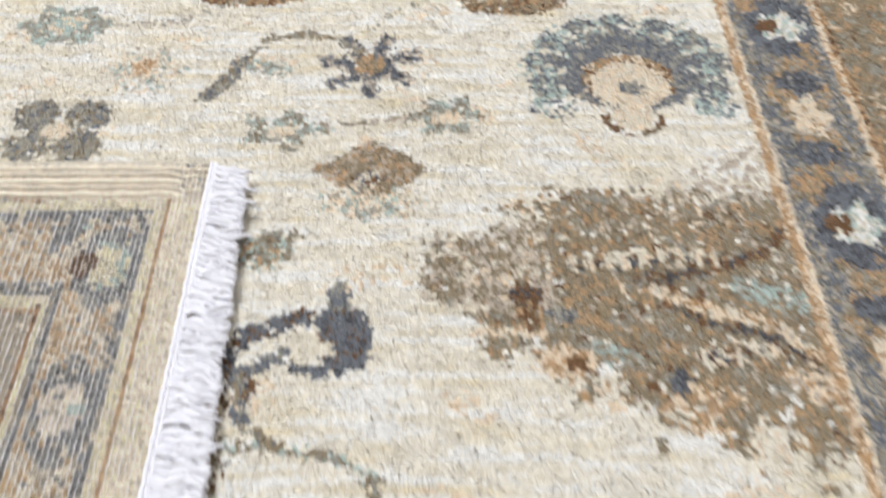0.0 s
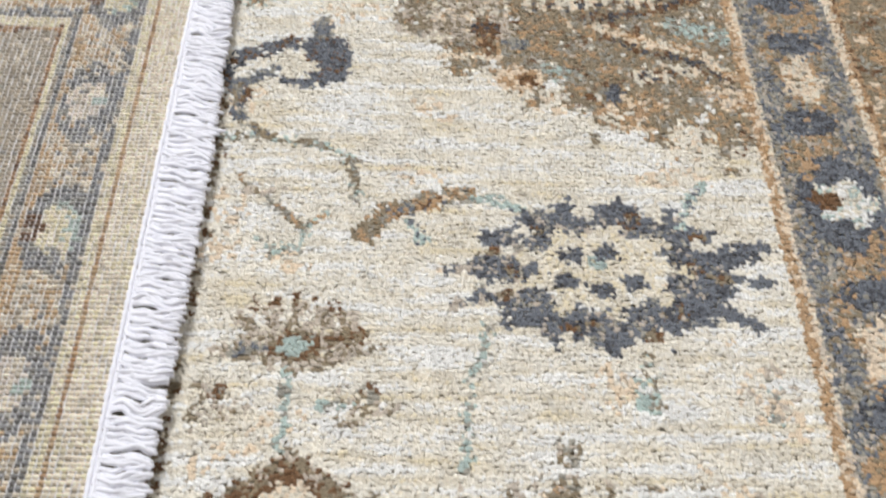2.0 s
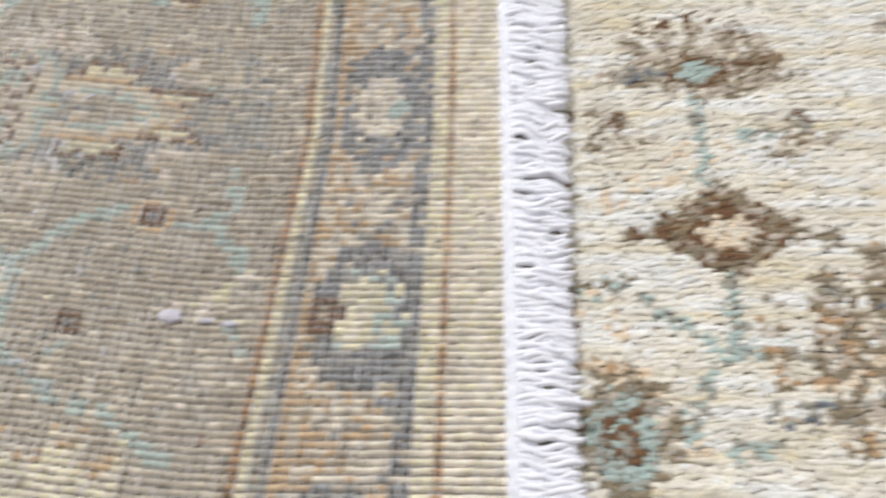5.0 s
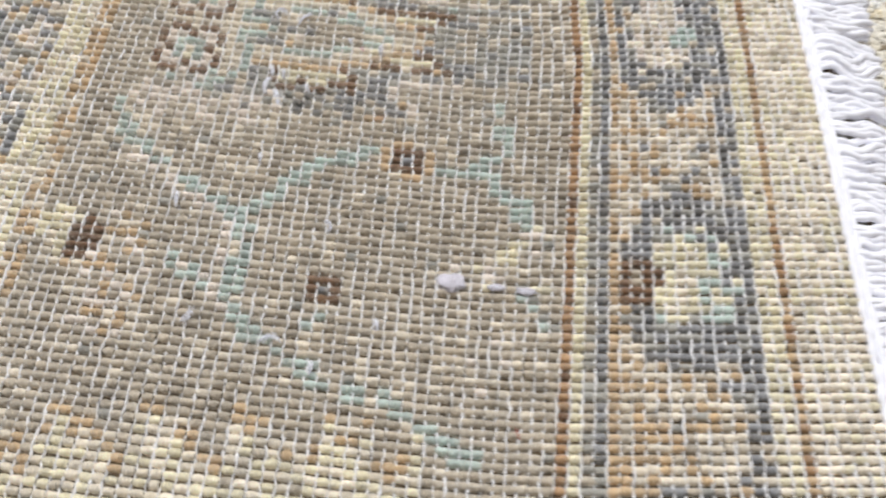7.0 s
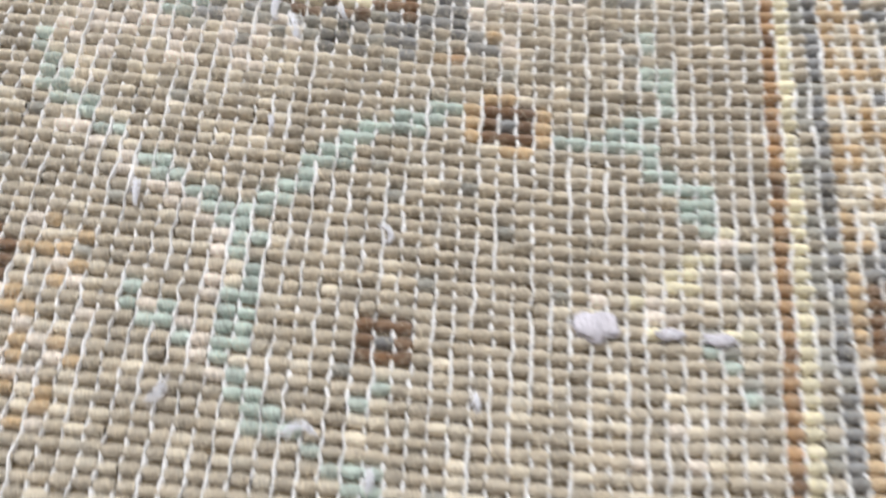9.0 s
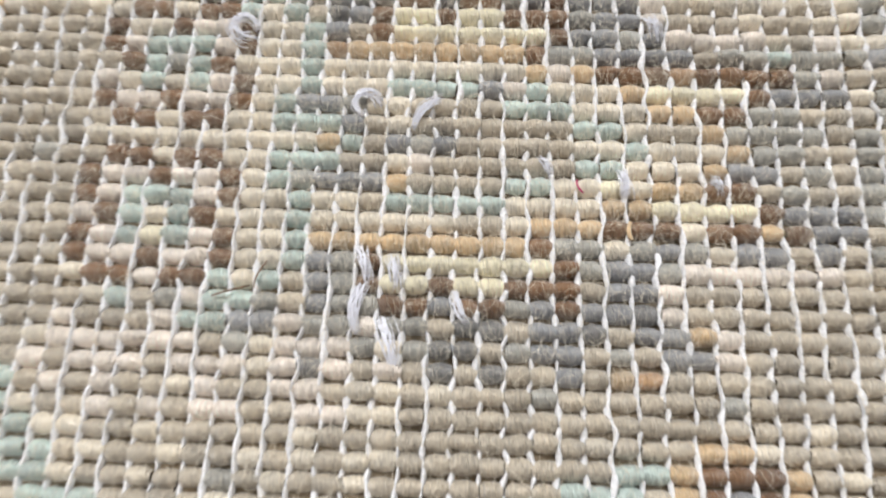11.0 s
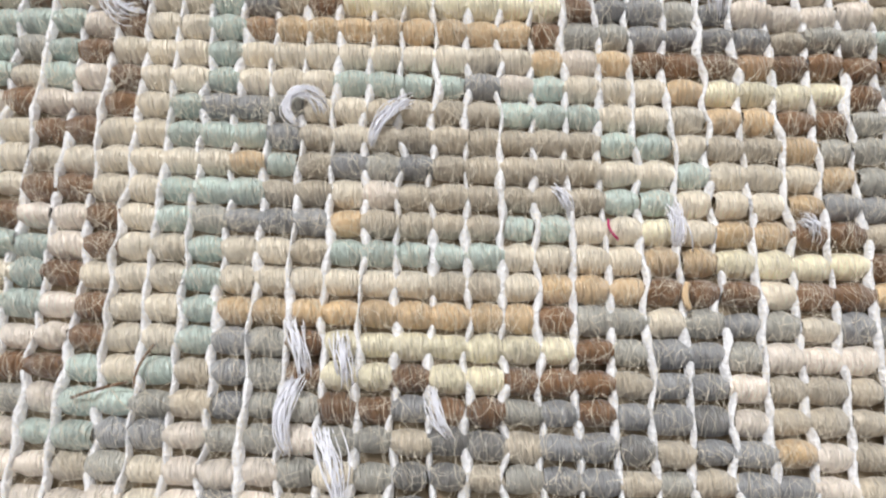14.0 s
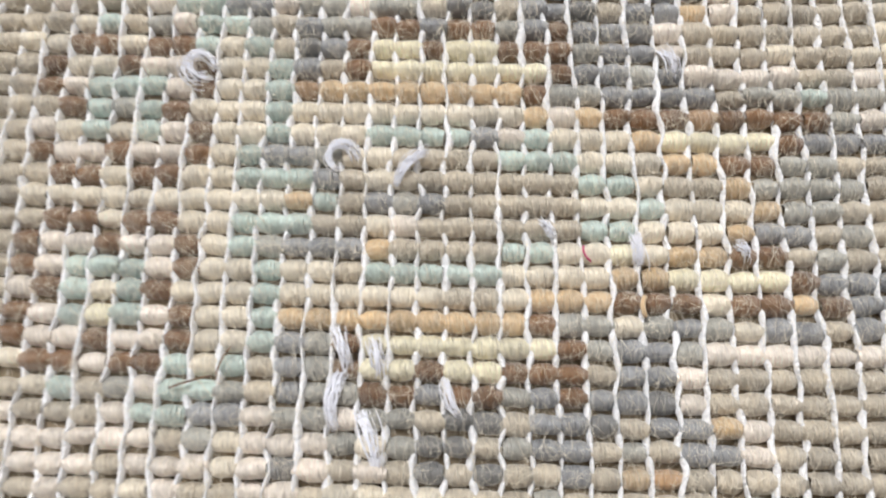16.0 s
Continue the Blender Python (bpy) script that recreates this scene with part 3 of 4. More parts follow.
def paint_back(c, r):
    """The dye of every knot of the turned-up back."""
    g = np.random.default_rng(23)
    tx, ty = place(c, r)
    x, y = tx, ty
    x = x + g.normal(0, 0.0004, x.shape)
    y = y + g.normal(0, 0.0004, y.shape)
    dye = np.full(c.shape, "T")
    roll = g.random(c.shape)
    shade = wobble(x * 55 + 1.7, 31) + wobble(y * 60, 37)
    dye = np.where(roll < 0.05 + 0.05 * np.clip(shade, 0, 2), "K", dye)
    dye = np.where(roll > 0.985, "G", dye)

    def fill(where, dyes, chance=1.0):
        nonlocal dye
        pick = np.array(list(dyes))[g.integers(0, len(dyes), c.shape)]
        dye = np.where(where & (g.random(c.shape) < chance), pick, dye)

    def stem(points, width, dyes, chance=0.9):
        for (ax, ay), (bx, by) in zip(points, points[1:]):
            t = np.clip(((x - ax) * (bx - ax) + (y - ay) * (by - ay)) / ((bx - ax) ** 2 + (by - ay) ** 2), 0, 1)
            fill(np.hypot(x - ax - t * (bx - ax), y - ay - t * (by - ay)) < width / 2, dyes, chance)

    def oval(cx, cy, rx, ry, dyes, chance=1.0):
        fill(np.hypot((x - cx) / rx, (y - cy) / ry) < 1, dyes, chance)

    def square(cx, cy, halo):
        i = np.argmin(np.hypot(tx - cx, ty - cy))
        dx, dy = np.abs(c - c[i]), np.abs(r - r[i])
        if halo:
            fill((dx < 3) & (dy < 3) & (dx + dy < 4), "OKO")
        fill((dx < 2) & (dy < 2), "B")
        fill((dx == 0) & (dy == 0), "S")

    # mint stems of the brown band, mirrored about the palmette's axis
    axis = 0.0755
    for flip in (1, -1):
        at = lambda *p: [(px, py if flip > 0 else 2 * axis + 0.008 - py) for px, py in p]
        for gx0, gx1, gy0, gy1 in ((-0.21, -0.15, 0.03, 0.05),):
            oval((gx0 + gx1) / 2, at((0, 0.040))[0][1], 0.03, 0.012, "TKT", 0.5)
        stem(at((-0.205, 0.052), (-0.201, 0.043), (-0.194, 0.035), (-0.183, 0.028), (-0.173, 0.019)), 0.0040, "M")
        stem(at((-0.200, 0.038), (-0.190, 0.030), (-0.180, 0.023), (-0.172, 0.016)), 0.0034, "PK", 0.8)
        stem(at((-0.169, 0.020), (-0.169, 0.004), (-0.171, -0.004), (-0.166, -0.011), (-0.157, -0.018), (-0.147, -0.026)), 0.0042, "MMM")
        stem(at((-0.172, 0.016), (-0.173, 0.004)), 0.0034, "PK", 0.8)
        stem(at((-0.168, 0.021), (-0.160, 0.027), (-0.150, 0.034), (-0.138, 0.037)), 0.0040, "M")
        stem(at((-0.120, 0.032), (-0.108, 0.032), (-0.103, 0.025), (-0.098, 0.018)), 0.0040, "M", 0.85)
        stem(at((-0.104, 0.050), (-0.102, 0.038), (-0.109, 0.034)), 0.0040, "M", 0.85)
        stem(at((-0.190, 0.009), (-0.178, 0.003), (-0.171, -0.005)), 0.0040, "MMP", 0.9)
        stem(at((-0.150, -0.003), (-0.150, -0.024), (-0.133, -0.027), (-0.126, -0.033), (-0.114, -0.042)), 0.0042, "MMM", 0.85)
        fill((x > -0.111) & (x < -0.093) & (np.abs(y - at((0, 0.010))[0][1] - flip * (x + 0.100) * 0.8) < 0.0042), "CKPC", 0.85)
        fill((x > -0.122) & (x < -0.094) & (np.abs(y - at((0, 0.002))[0][1]) < 0.003), "KPC", 0.7)
        stem(at((-0.101, -0.002), (-0.094, -0.010)), 0.0036, "MG", 0.8)
        oval(-0.108, at((0, -0.018))[0][1], 0.009, 0.010, "KPT", 0.6)
        oval(-0.136, at((0, -0.018))[0][1], 0.03, 0.016, "TKT", 0.4)
        square(-0.1284, at((0, 0.034))[0][1], True)
        square(-0.1478, at((0, 0.000))[0][1], False)
        oval(-0.148, at((0, 0.010))[0][1], 0.0022, 0.004, "K", 0.8)
        # half flower by the far guard stripe
        oval(-0.200, at((0, 0.004))[0][1], 0.011, 0.017, "OKPO", 0.55)
        oval(-0.2125, at((0, 0.014))[0][1], 0.0065, 0.0075, "CCI")
        oval(-0.2075, at((0, 0.013))[0][1], 0.0050, 0.0056, "B")
        # orange crowns of the next motif
        crown = at((0, -0.036))[0][1] + flip * (0.0038 * np.sign(np.sin(tx * 300)) + 0.0020 * np.sign(np.sin(tx * 640 + 1)) - 0.10 * np.clip(tx + 0.165, 0, 1))
        fill((x < -0.125) & ((ty - crown) * flip < 0.0), "CCIK", 0.95)
        fill((x < -0.125) & (np.abs(ty - crown) < 0.0022), "OOK", 0.9)
    oval(-0.125, 0.080, 0.040, 0.027, "TKTK", 0.55)
    oval(-0.118, 0.0795, 0.024, 0.023, "GGTS", 0.5)
    fill((x > -0.200) & (x < -0.170) & (np.abs(y - 0.060) < 0.004), "PPT", 0.5)

    # the charted palmette
    half = np.abs(r)
    line = np.where(r > 7, 7 + r, 7 - r)
    inside = (line < len(CHART)) & (line >= 0) & (c >= -20) & (c <= 11)
    rows = np.array([list(text) for text in CHART])
    dye[inside] = rows[line[inside], c[inside] + 20]
    fill((c < -7) & (c > -22) & (half >= 10) & (half < 14), "PPKPT", 0.7)
    fill((c > 11) & (c < 17) & (half < 6), "GGSTG", 0.7)

    # stripes and minor border, carried round the corner
    ux = X0 + PX * c
    ex = -0.0190 - ux + g.normal(0, 0.0004, x.shape)
    ey = (0.361 - y) * 0.80
    d = np.minimum(ex, ey)
    arm = ex < ey + 0.022
    run = np.where(arm, y - 0.0016, -x - 0.062)
    period = 0.1480
    s = (run + period * 4 + period / 2) % period - period / 2
    h = (run + period * 4) % period - period / 2
    m = np.where(arm, ex, ey) - 0.0435
    fill(d < 0.0655, "SGSTK")
    fill((d < 0.0290) | ((d > 0.0610) & (d < 0.0655)), "SSD", 0.5)
    inner = (d > 0.0300) & (d < 0.0585)
    fill(inner, "KOKTIO", 0.85)
    fill((d > 0.0515) & (d < 0.0575), "OKO", 0.9)
    fill((np.abs(s) < 0.031) & (np.hypot(s / 0.0235, (m + 0.004) / 0.0175) < 1), "SSGD", 0.95)
    fill(np.hypot(s / 0.0125, (m + 0.0025) / 0.0098) < 1, "CCIC")
    fill((np.hypot(s / 0.0130, (m + 0.011) / 0.0042) < 1), "MCM", 0.75)
    fill((np.abs(np.abs(s) - 0.012) < 0.0025) & (np.abs(m + 0.003) < 0.007), "MCG", 0.6)
    fill(np.hypot(s / 0.0068, (m - 0.0093) / 0.0070) < 1, "B")
    fill(np.hypot(s / 0.0020, (m - 0.0093) / 0.0020) < 1, "T")
    fill(np.hypot(h / 0.0260, (m + 0.001) / 0.0150) < 1, "SSGD", 0.9)
    fill(np.hypot(h / 0.0125, (m + 0.001) / 0.0098) < 1, "PPIK", 0.95)
    fill(np.hypot(h / 0.0035, (m + 0.0075) / 0.0040) < 1, "M", 0.9)
    fill(np.hypot(h / 0.0030, (m - 0.0030) / 0.0030) < 1, "T", 0.9)
    # straight stripes on whole columns
    bx, by = place(c, r)
    d = np.minimum(-0.0190 - ux, (0.361 - by) * 0.80)
    fill(d < 0.0247, "CCI")
    fill(d < 0.0191, "ORO")
    fill(d < 0.0163, "IIICI")
    corner = (0.361 - by) * 0.80 < -0.0190 - ux
    fill(corner & (d > 0.0639) & (d < 0.0695), "CCI")
    fill(corner & (d >= 0.0695) & (d < 0.0723), "RROB")
    for column, dyes in ((21, "RRRB"), (22, "C"), (23, "TTGG"), (24, "SSGD"), (25, "OOKO")):
        fill(~corner & (c == column), dyes)
    far = (c < -27)
    fill(far, "PKOGKS")
    fill((c < -25) & (c > -28), "OOK")
    fill((c < -27) & (c > -31), "CIC")
    # wound selvedge rows along the edge
    fill((y > 0.338) & (r % 2 == 0), "TKG")
    fill((y > 0.338) & (r % 2 == 1), "I")
    return dye


def knot_shape(nu, nv):
    """A wound knot of unit width, depth and height: a barrel that bulges at its middle."""
    u = np.linspace(-0.5, 0.5, nu + 1)
    phi = np.radians(np.linspace(-25, 205, nv + 1))
    swell = 1 - 0.28 * np.abs(2 * u) ** 2.4
    v = np.stack([np.broadcast_to(u[:, None], (nu + 1, nv + 1)), 0.5 * swell[:, None] * np.cos(phi), swell[:, None] * np.sin(phi)], -1).reshape(-1, 3)
    i, j = np.meshgrid(np.arange(nu), np.arange(nv), indexing="ij")
    w = nv + 1
    f = np.stack([i * w + j, i * w + j + 1, (i + 1) * w + j + 1, (i + 1) * w + j], -1).reshape(-1, 4)
    return v, f[:, ::-1]


def knots_mesh(name, c, r, dye, nu, nv, seed):
    g = np.random.default_rng(seed)
    v, f = knot_shape(nu, nv)
    n = len(c)
    x, y = place(c, r)
    x1, y1 = place(c + 0.5, r)
    x_, y_ = place(c - 0.5, r)
    tilt = np.arctan2(y1 - y_, x1 - x_) + g.normal(0, 0.04, n)
    size = np.stack([PX * g.normal(1.05, 0.08, n), PY * g.normal(0.94, 0.06, n), 0.0017 * g.normal(1, 0.13, n)], -1)
    p = v[None] * size[:, None] * (1 + g.normal(0, 0.035, (n, len(v), 1)))
    ct, st = np.cos(tilt)[:, None], np.sin(tilt)[:, None]
    q = np.stack([x[:, None] + p[..., 0] * ct - p[..., 1] * st, y[:, None] + g.normal(0, 0.00010, (n, 1)) + p[..., 0] * st + p[..., 1] * ct, TOP - 0.0017 + p[..., 2]], -1)
    keys = list(WOUND)
    idx = np.array([keys.index(k) for k in dye])
    faces = ((np.arange(n) * len(v))[:, None, None] + f[None]).reshape(-1, 4)
    return mesh_from(name, q.reshape(-1, 3), faces, [WOUND[k] for k in keys], np.repeat(idx, len(f)))


def back_rug():
    rug = tagged(new("rug"), "overturned wool rug corner showing its knotted brown and slate back", "rug")
    piece("foundation", slab("foundation", -0.345, -0.0185, -0.105, 0.3625, -0.0006, TOP - 0.0017, BASE_CLOTH, 0.003), rug)

    c, r = np.meshgrid(np.arange(-74, 48), np.arange(-80, 126), indexing="ij")
    c, r = c.ravel(), r.ravel()
    x, y = place(c, r)
    keep = (x < -0.0195) & (x > -0.335) & (y > -0.100) & (y < 0.3615)
    c, r = c[keep], r[keep]
    x, y = x[keep], y[keep]
    dye = paint_back(c, r)

    near = (c >= -14) & (c <= 5) & (r >= -7) & (r <= 7)
    close = (x > -0.245) & (x < -0.060) & (y > -0.055) & (y < 0.112) & ~near
    piece("knotted_ground", knots_mesh("knotted_ground", c[close], r[close], dye[close], 5, 5, 41), rug, "rows of small wound wool knots", "stuff")
    rest = ~near & ~close
    piece("knotted_ground", knots_mesh("knotted_ground", c[rest], r[rest], dye[rest], 3, 4, 43), rug, "rows of small wound wool knots", "stuff")

    # white wefts that show between the columns of knots
    k = np.concatenate([np.arange(-78, -54, 0.5), np.arange(-54, 18, 0.2), np.arange(18, 126, 0.5)])
    for col in range(-74, 48):
        wx, wy = place(np.full(k.shape, col + 0.5), k)
        ok = (wx < -0.0195) & (wx > -0.335) & (wy > -0.100) & (wy < 0.3615)
        if ok.sum() < 4:
            continue
        g = np.random.default_rng(900 + col)
        lift = 0.00030 * wobble(wy * 90, 500 + col) + g.normal(0, 0.00005, k.shape)
        over = 0.5 - 0.5 * np.cos(2 * np.pi * k)
        swing = 0.00030 * wobble(k * 0.9, 1500 + col)
        z = TOP - 0.00056 + lift + 0.4 * swing
        wide = 0.00018 + 0.00007 * wobble(wy * 300, 700 + col) + g.normal(0, 0.00002, k.shape) + 0.00009 * over
        wide = np.clip(wide, 0.00010, 0.0006)
        wx = wx + 0.00022 * wobble(k * 1.3, 1700 + col)
        p = np.stack([np.stack([wx + s * wide, wy, z - dz], -1) for s, dz in ((-1.3, 0.0006), (-0.7, 0.00012), (0.0, 0.0), (0.7, 0.00012), (1.3, 0.0008))], 1)[ok]
        n = len(p)
        i, j = np.meshgrid(np.arange(n - 1), np.arange(4), indexing="ij")
        f = np.stack([i * 5 + j, i * 5 + j + 1, (i + 1) * 5 + j + 1, (i + 1) * 5 + j], -1).reshape(-1, 4)
        piece("weft", mesh_from("weft", p.reshape(-1, 3), f, [WEFT]), rug, "white cotton weft")

    # fringe: cut cotton ends in threes, with a corded edge
    ys = np.arange(-0.100, 0.360, 0.0022)
    bend = lambda yy: 0.0035 * np.sin((yy - 0.02) * 11.0) * (yy > 0.02)
    yy = np.arange(-0.102, 0.3625, 0.0011)
    cords = [tube(np.stack([-0.0182 + off + 0.0002 * wobble(yy * 900, 3 + k), yy, 0 * yy + TOP - 0.0007 - drop], -1), 0.00115 + 0.00018 * wobble(yy * 2600, 9 + k), 6) for k, (off, drop) in enumerate(((0, 0), (0.0020, 0.0004)))]
    v, f = join(cords)
    piece("edge_cord", mesh_from("edge_cord", v, f, [COTTON]), rug, "white corded edge of the fringe")
    for a in range(0, len(ys) - 2, 3):
        g = np.random.default_rng(3000 + a)
        mid = ys[a + 1]
        sway = 0.0009 * wobble(mid * 90, 77) + g.normal(0, 0.0002)
        strands = []
        wave, pace = 0.0011 * wobble(mid * 110, 91) + g.normal(0, 0.0002), 6.0 + 1.5 * wobble(mid * 60, 93)
        for b in range(6):
            root = mid + (b - 2.5) * 0.00082
            tip = mid + (b - 2.5) * 0.00112 + sway + g.normal(0, 0.0004)
            t = np.linspace(0, 1, 17)
            long = 0.0180 + g.normal(0, 0.0008) + bend(mid)
            if g.random() < 0.012:
                long += 0.005
            x = -0.0166 + t * long
            curl = (wave + g.normal(0, 0.0002)) * np.sin(t * pace + 0.5 + 0.12 * b) + 0.00042 * np.sin(t * g.uniform(11, 17) + g.uniform(0, 6.3))
            yb = root + (tip - root) * np.clip(t * 4.5, 0, 1) + curl * np.clip(t * 3, 0, 1)
            z = TOP - 0.0013 - 0.0046 * t ** 1.6 + 0.0005 * np.sin(t * 7 + 1.9 * b) + g.normal(0, 0.0003)
            thick = 0.00098 * (0.8 + 0.25 * np.clip(t * 5, 0, 1) - 0.25 * np.clip(t * 8 - 7, 0, 1)) * (1 + 0.09 * np.sin(t * 46 + 2 * b))
            strands.append(tube(np.stack([x, yb, z], -1), thick, 6))
        v, f = join(strands)
        piece("tassel", mesh_from("tassel", v, f, [COTTON]), rug, "white cotton fringe ends")

    # bound selvedge along the far edge
    xx = np.arange(-0.343, -0.020, 0.0012)
    for k, (yo, zo, rad) in enumerate(((0.3628, -0.0024, 0.0030), (0.3585, -0.0002, 0.0022), (0.3540, 0.0, 0.0021), (0.3496, 0.0, 0.0021), (0.3452, 0.0, 0.0020), (0.3408, 0.0, 0.0020))):
        drop = 0.006 * np.clip((xx + 0.040) / 0.02, 0, 1) ** 2
        v, f = tube(np.stack([xx, yo - 0.5 * drop + 0.0003 * wobble(xx * 120, 60 + k), TOP - rad * 0.55 + zo - drop], -1), rad + 0.00012 * wobble(xx * 2200, 80 + k), 7)
        piece("selvedge_cord", mesh_from("selvedge_cord", v, f, [WOUND["I" if k % 2 else "K"]]), rug, "cream wool selvedge cord")

    # loose wool fibres over the knots
    g = np.random.default_rng(77)
    x, y = place(c, r)
    for (hx0, hx1, hy0, hy1), count, thick in (((-0.205, -0.100, 0.040, 0.105), 12000, 0.000016), ((-0.225, -0.070, -0.055, 0.040), 6000, 0.000024)):
        zone = np.nonzero((x > hx0) & (x < hx1) & (y > hy0) & (y < hy1))[0]
        i = g.choice(zone, count)
        a = g.normal(math.pi / 2, 0.75, count)[:, None]
        long = g.uniform(0.0010, 0.0034, count)[:, None]
        t = np.linspace(-0.5, 0.5, 5)[None]
        curl = 0.0008 * g.normal(size=(count, 1)) * 4 * t ** 2
        hx = (x[i] + g.uniform(-0.5, 0.5, count) * PX)[:, None] + np.cos(a) * long * t - np.sin(a) * curl
        hy = (y[i] + g.uniform(-0.4, 0.4, count) * PY)[:, None] + np.sin(a) * long * t + np.cos(a) * curl
        hz = TOP - 0.00010 + 0.00034 * (1 - (2 * t) ** 2) + g.uniform(-0.0001, 0.0005, (count, 1)) * (t + 0.5)
        rad = g.uniform(0.6, 1.25, (count, 1)) * thick
        sides = []
        for u in (0.5, 2.6, 4.7):
            sides.append(np.stack([hx - np.sin(a) * rad * math.cos(u), hy + np.cos(a) * rad * math.cos(u), hz + rad * math.sin(u)], -1))
        v = np.stack(sides, 2).reshape(-1, 3)
        f = np.array([[p * 3 + q, p * 3 + (q + 1) % 3, p * 3 + 3 + (q + 1) % 3, p * 3 + 3 + q] for p in range(4) for q in range(3)])
        f = ((np.arange(count) * 15)[:, None, None] + f).reshape(-1, 4)
        piece("wool_fuzz", mesh_from("wool_fuzz", v, f, [FIBRE]), rug, "fine stray wool fibres", "stuff")

    # loops and ends of white cotton that poke out between the knots: place, heading, curl, length, spread
    for lx, ly, head, curl, long, loose in (
            (-0.1768, 0.0915, 1.2, 5.2, 0.0078, 0.00013), (-0.1640, 0.0800, 2.9, -4.2, 0.0062, 0.00014), (-0.1590, 0.0775, 1.3, -0.9, 0.0055, 0.00016),
            (-0.1300, 0.0870, 1.7, 0.3, 0.0030, 0.00030), (-0.1440, 0.0712, 1.9, 0.2, 0.0021, 0.00026), (-0.1362, 0.0678, 1.4, 0.3, 0.0030, 0.00030),
            (-0.1258, 0.0676, 1.6, 0.8, 0.0017, 0.00028), (-0.1651, 0.0602, 1.5, 0.5, 0.0042, 0.00030), (-0.1662, 0.0545, 1.9, -0.9, 0.0060, 0.00020),
            (-0.1630, 0.0505, 1.5, 0.4, 0.0060, 0.00016), (-0.1545, 0.0548, 2.2, -0.6, 0.0040, 0.00018), (-0.1620, 0.0594, 1.5, 0.2, 0.0036, 0.00030),
            (-0.1575, -0.0150, 1.9, 2.2, 0.0060, 0.00018), (-0.1815, -0.0095, 0.4, 0.8, 0.0044, 0.00040), (-0.1480, 0.0140, 0.6, 2.4, 0.0042, 0.00016),
            (-0.1860, 0.0205, 1.5, 0.3, 0.0050, 0.00020), (-0.1660, 0.0335, 1.6, 0.2, 0.0030, 0.00022), (-0.1505, -0.0225, 1.2, 0.5, 0.0036, 0.00020),
            (-0.1350, -0.0120, 1.6, 0.2, 0.0032, 0.00026)):
        threads = []
        t = np.linspace(0, 1, 12)
        for _ in range(24):
            way = head + curl * t + 0.18 * np.sin(t * 5 + g.uniform(0, 6)) + g.normal(0, 0.06)
            bx = lx + g.normal(0, loose) + np.cumsum(np.cos(way)) * long / 12
            by = ly + g.normal(0, loose) + np.cumsum(np.sin(way)) * long / 12
            bz = TOP - 0.0003 + 0.0009 * np.sin(np.pi * t) * g.uniform(0.7, 1.1) + g.normal(0, 0.00012)
            threads.append(tube(np.stack([bx, by, bz], -1), g.uniform(0.00003, 0.00006), 4))
        v, f = join(threads)
        piece("loose_thread", mesh_from("loose_thread", v, f, [COTTON]), rug, "loose white cotton thread")
    for lx, ly, mat, nm, a, lg in ((-0.1413, 0.0694, material("pink_thread", srgb(190, 60, 110), 0.6), "pink stray thread", 1.9, 0.0017), (-0.1364, 0.0638, WOUND["O"], "golden straw fleck", 1.5, 0.0020),
                                  (-0.1030, -0.0360, material("red_thread", srgb(196, 44, 40), 0.6), "red stray thread", 1.8, 0.0026), (-0.1800, 0.0605, WOUND["B"], "dark brown stray hair", 0.2, 0.0042), (-0.1768, 0.0620, WOUND["B"], "dark brown stray hair", 1.1, 0.0034)):
        t = np.linspace(-0.5, 0.5, 6)
        v, f = tube(np.stack([lx + np.cos(a) * lg * t + 0.0003 * t * t * 4, ly + np.sin(a) * lg * t, TOP + 0.0002 - 0.0006 * t * t], -1), 0.00028 if "straw" in nm else 0.00011, 5)
        piece("fleck", mesh_from("fleck", v, f, [mat]), rug, nm)

    # the knots nearest the camera, each a piece of its own
    v, f = knot_shape(5, 5)
    g = np.random.default_rng(51)
    shapes = {}
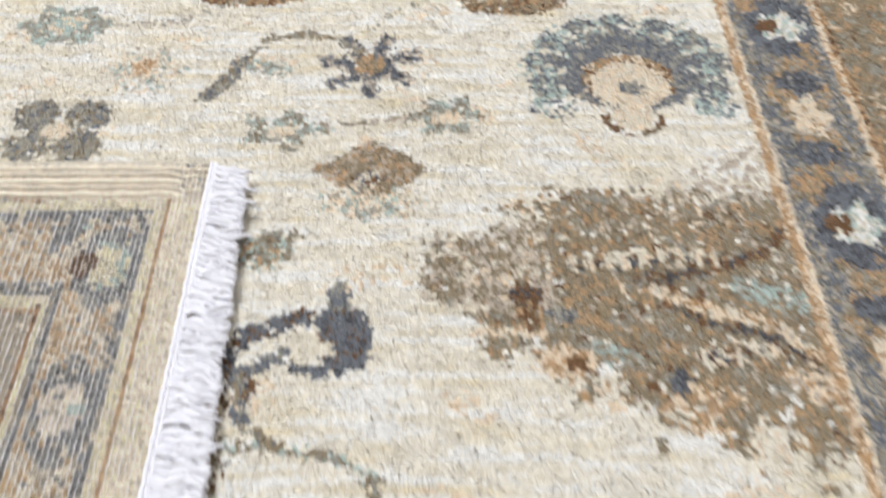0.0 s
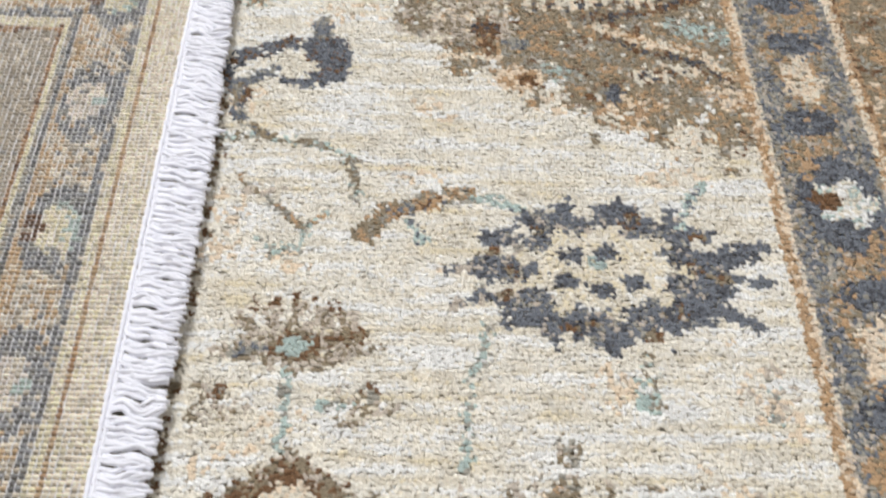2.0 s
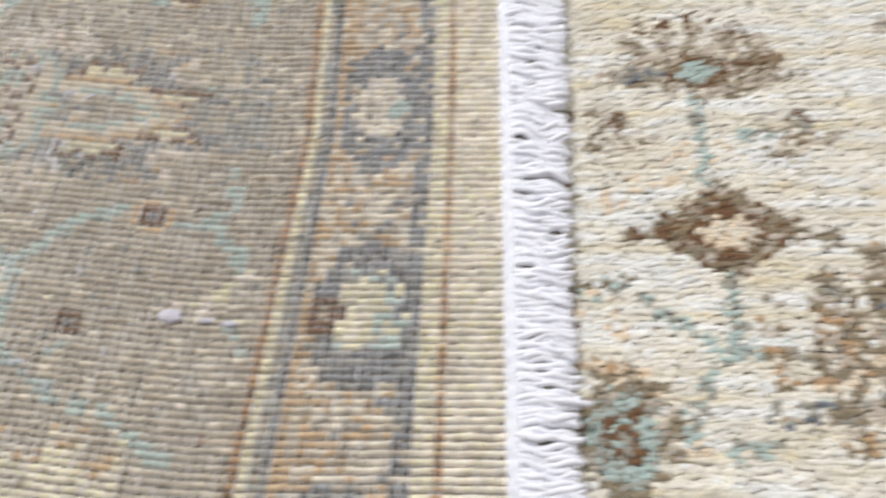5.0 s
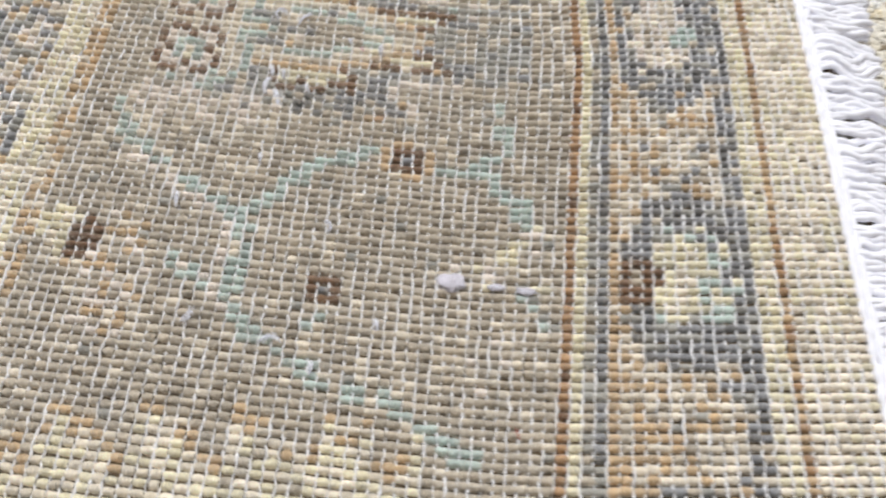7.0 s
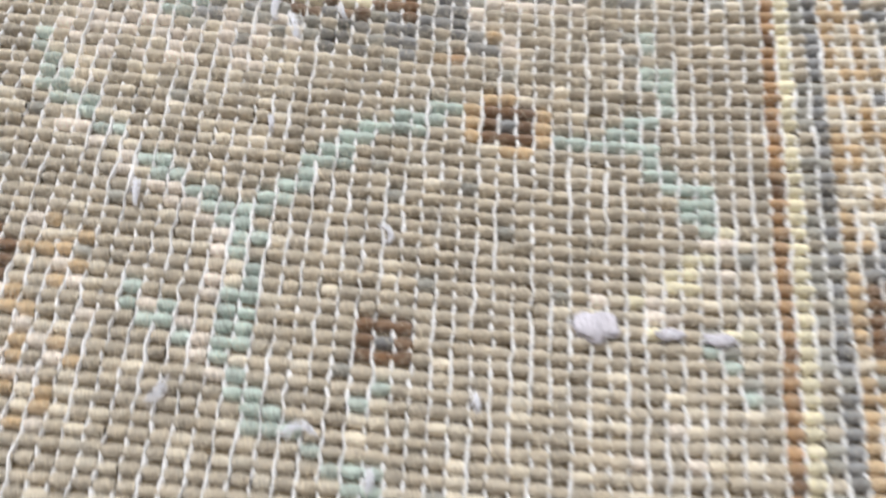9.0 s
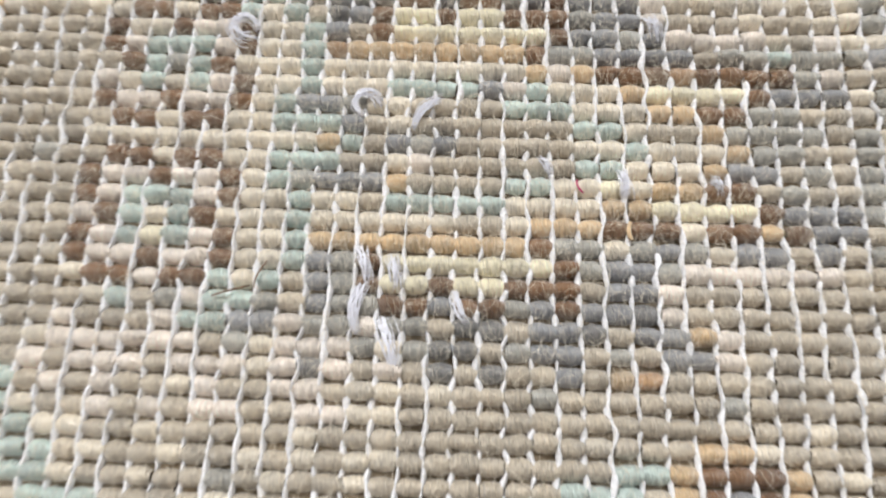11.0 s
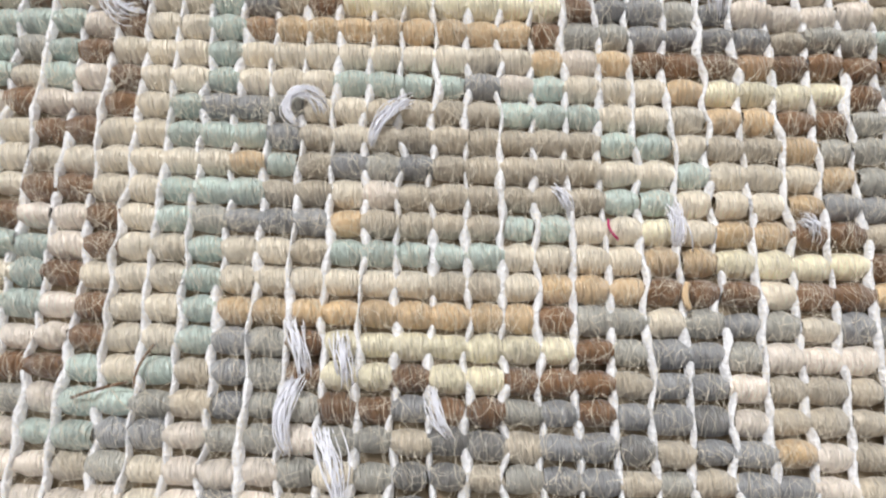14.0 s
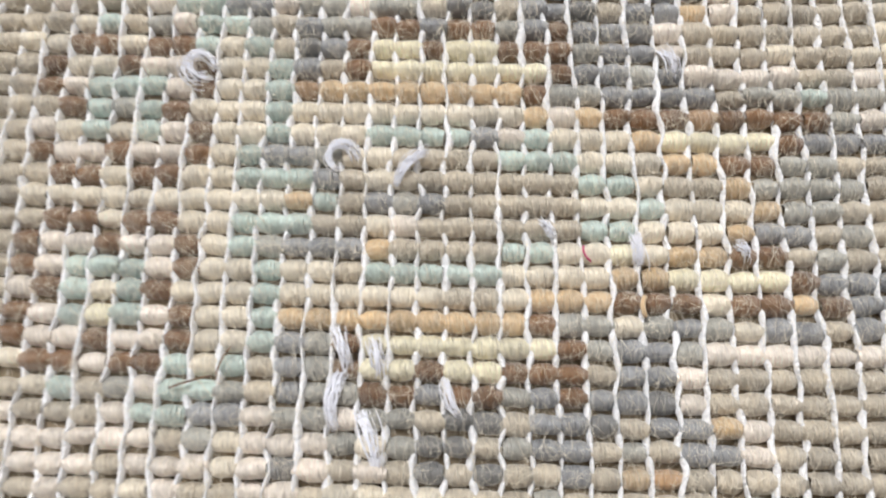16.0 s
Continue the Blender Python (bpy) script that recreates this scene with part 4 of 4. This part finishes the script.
    for key in WOUND:
        shapes[key] = []
        for _ in range(6):
            s = v * (PX * g.normal(1.05, 0.08), PY * g.normal(0.94, 0.06), 0.0017 * g.normal(1, 0.10)) * (1 + g.normal(0, 0.035, (len(v), 1)))
            shapes[key].append(mesh_from("knot", s, f, [WOUND[key]]))
    for cc, rr, dd in zip(c[near], r[near], dye[near]):
        kx, ky = place(cc, rr)
        ax, ay = place(cc + 0.5, rr)
        bx, by = place(cc - 0.5, rr)
        ob = piece("knot", shapes[dd][int(g.integers(6))], rug)
        ob.matrix_world = Matrix.Translation((float(kx), float(ky), TOP - 0.0017 + g.normal(0, 0.00006))) @ Matrix.Rotation(math.atan2(ay - by, ax - bx) + g.normal(0, 0.05), 4, "Z")
    return rug


back_rug()


# ---- bits of white lint on the turned-up back ----
def lint(x, y, wide, deep, high, seed):
    g = np.random.default_rng(seed)
    bm = bmesh.new()
    bmesh.ops.create_icosphere(bm, subdivisions=3, radius=1)
    for v in bm.verts:
        n = 1 + 0.45 * noise.noise(v.co * 1.7 + Vector((seed, 0, 0))) + 0.22 * noise.noise(v.co * 5)
        v.co = Vector((v.co.x * wide * n, v.co.y * deep * n, max(v.co.z, -0.35) * high * n))
    for q in bm.faces:
        q.smooth = True
    me = bpy.data.meshes.new("lint")
    bm.to_mesh(me)
    bm.free()
    me.materials.append(LINT)
    ob = tagged(new("lint", me), "small tuft of white lint on the rug back", "lint", "lint on the rug back")
    ob.location = (x, y, TOP + 0.15 * high)
    threads = []
    for _ in range(14):
        a, t = g.uniform(0, 6.3), np.linspace(0, 1, 5)
        reach = g.uniform(0.7, 1.35)
        threads.append(tube(np.stack([np.cos(a + t * 0.7) * wide * reach * t, np.sin(a + t * 0.7) * deep * reach * t, high * (0.5 - 0.6 * t) + 0.0003], -1), 0.00005, 3))
    v, f = join(threads)
    piece("fibre", mesh_from("fibre", v, f, [COTTON]), ob)


lint(-0.1175, 0.0004, 0.0034, 0.0022, 0.0009, 1)
lint(-0.1065, -0.0008, 0.0020, 0.0009, 0.0005, 2)
lint(-0.0995, -0.0018, 0.0026, 0.0010, 0.0005, 3)
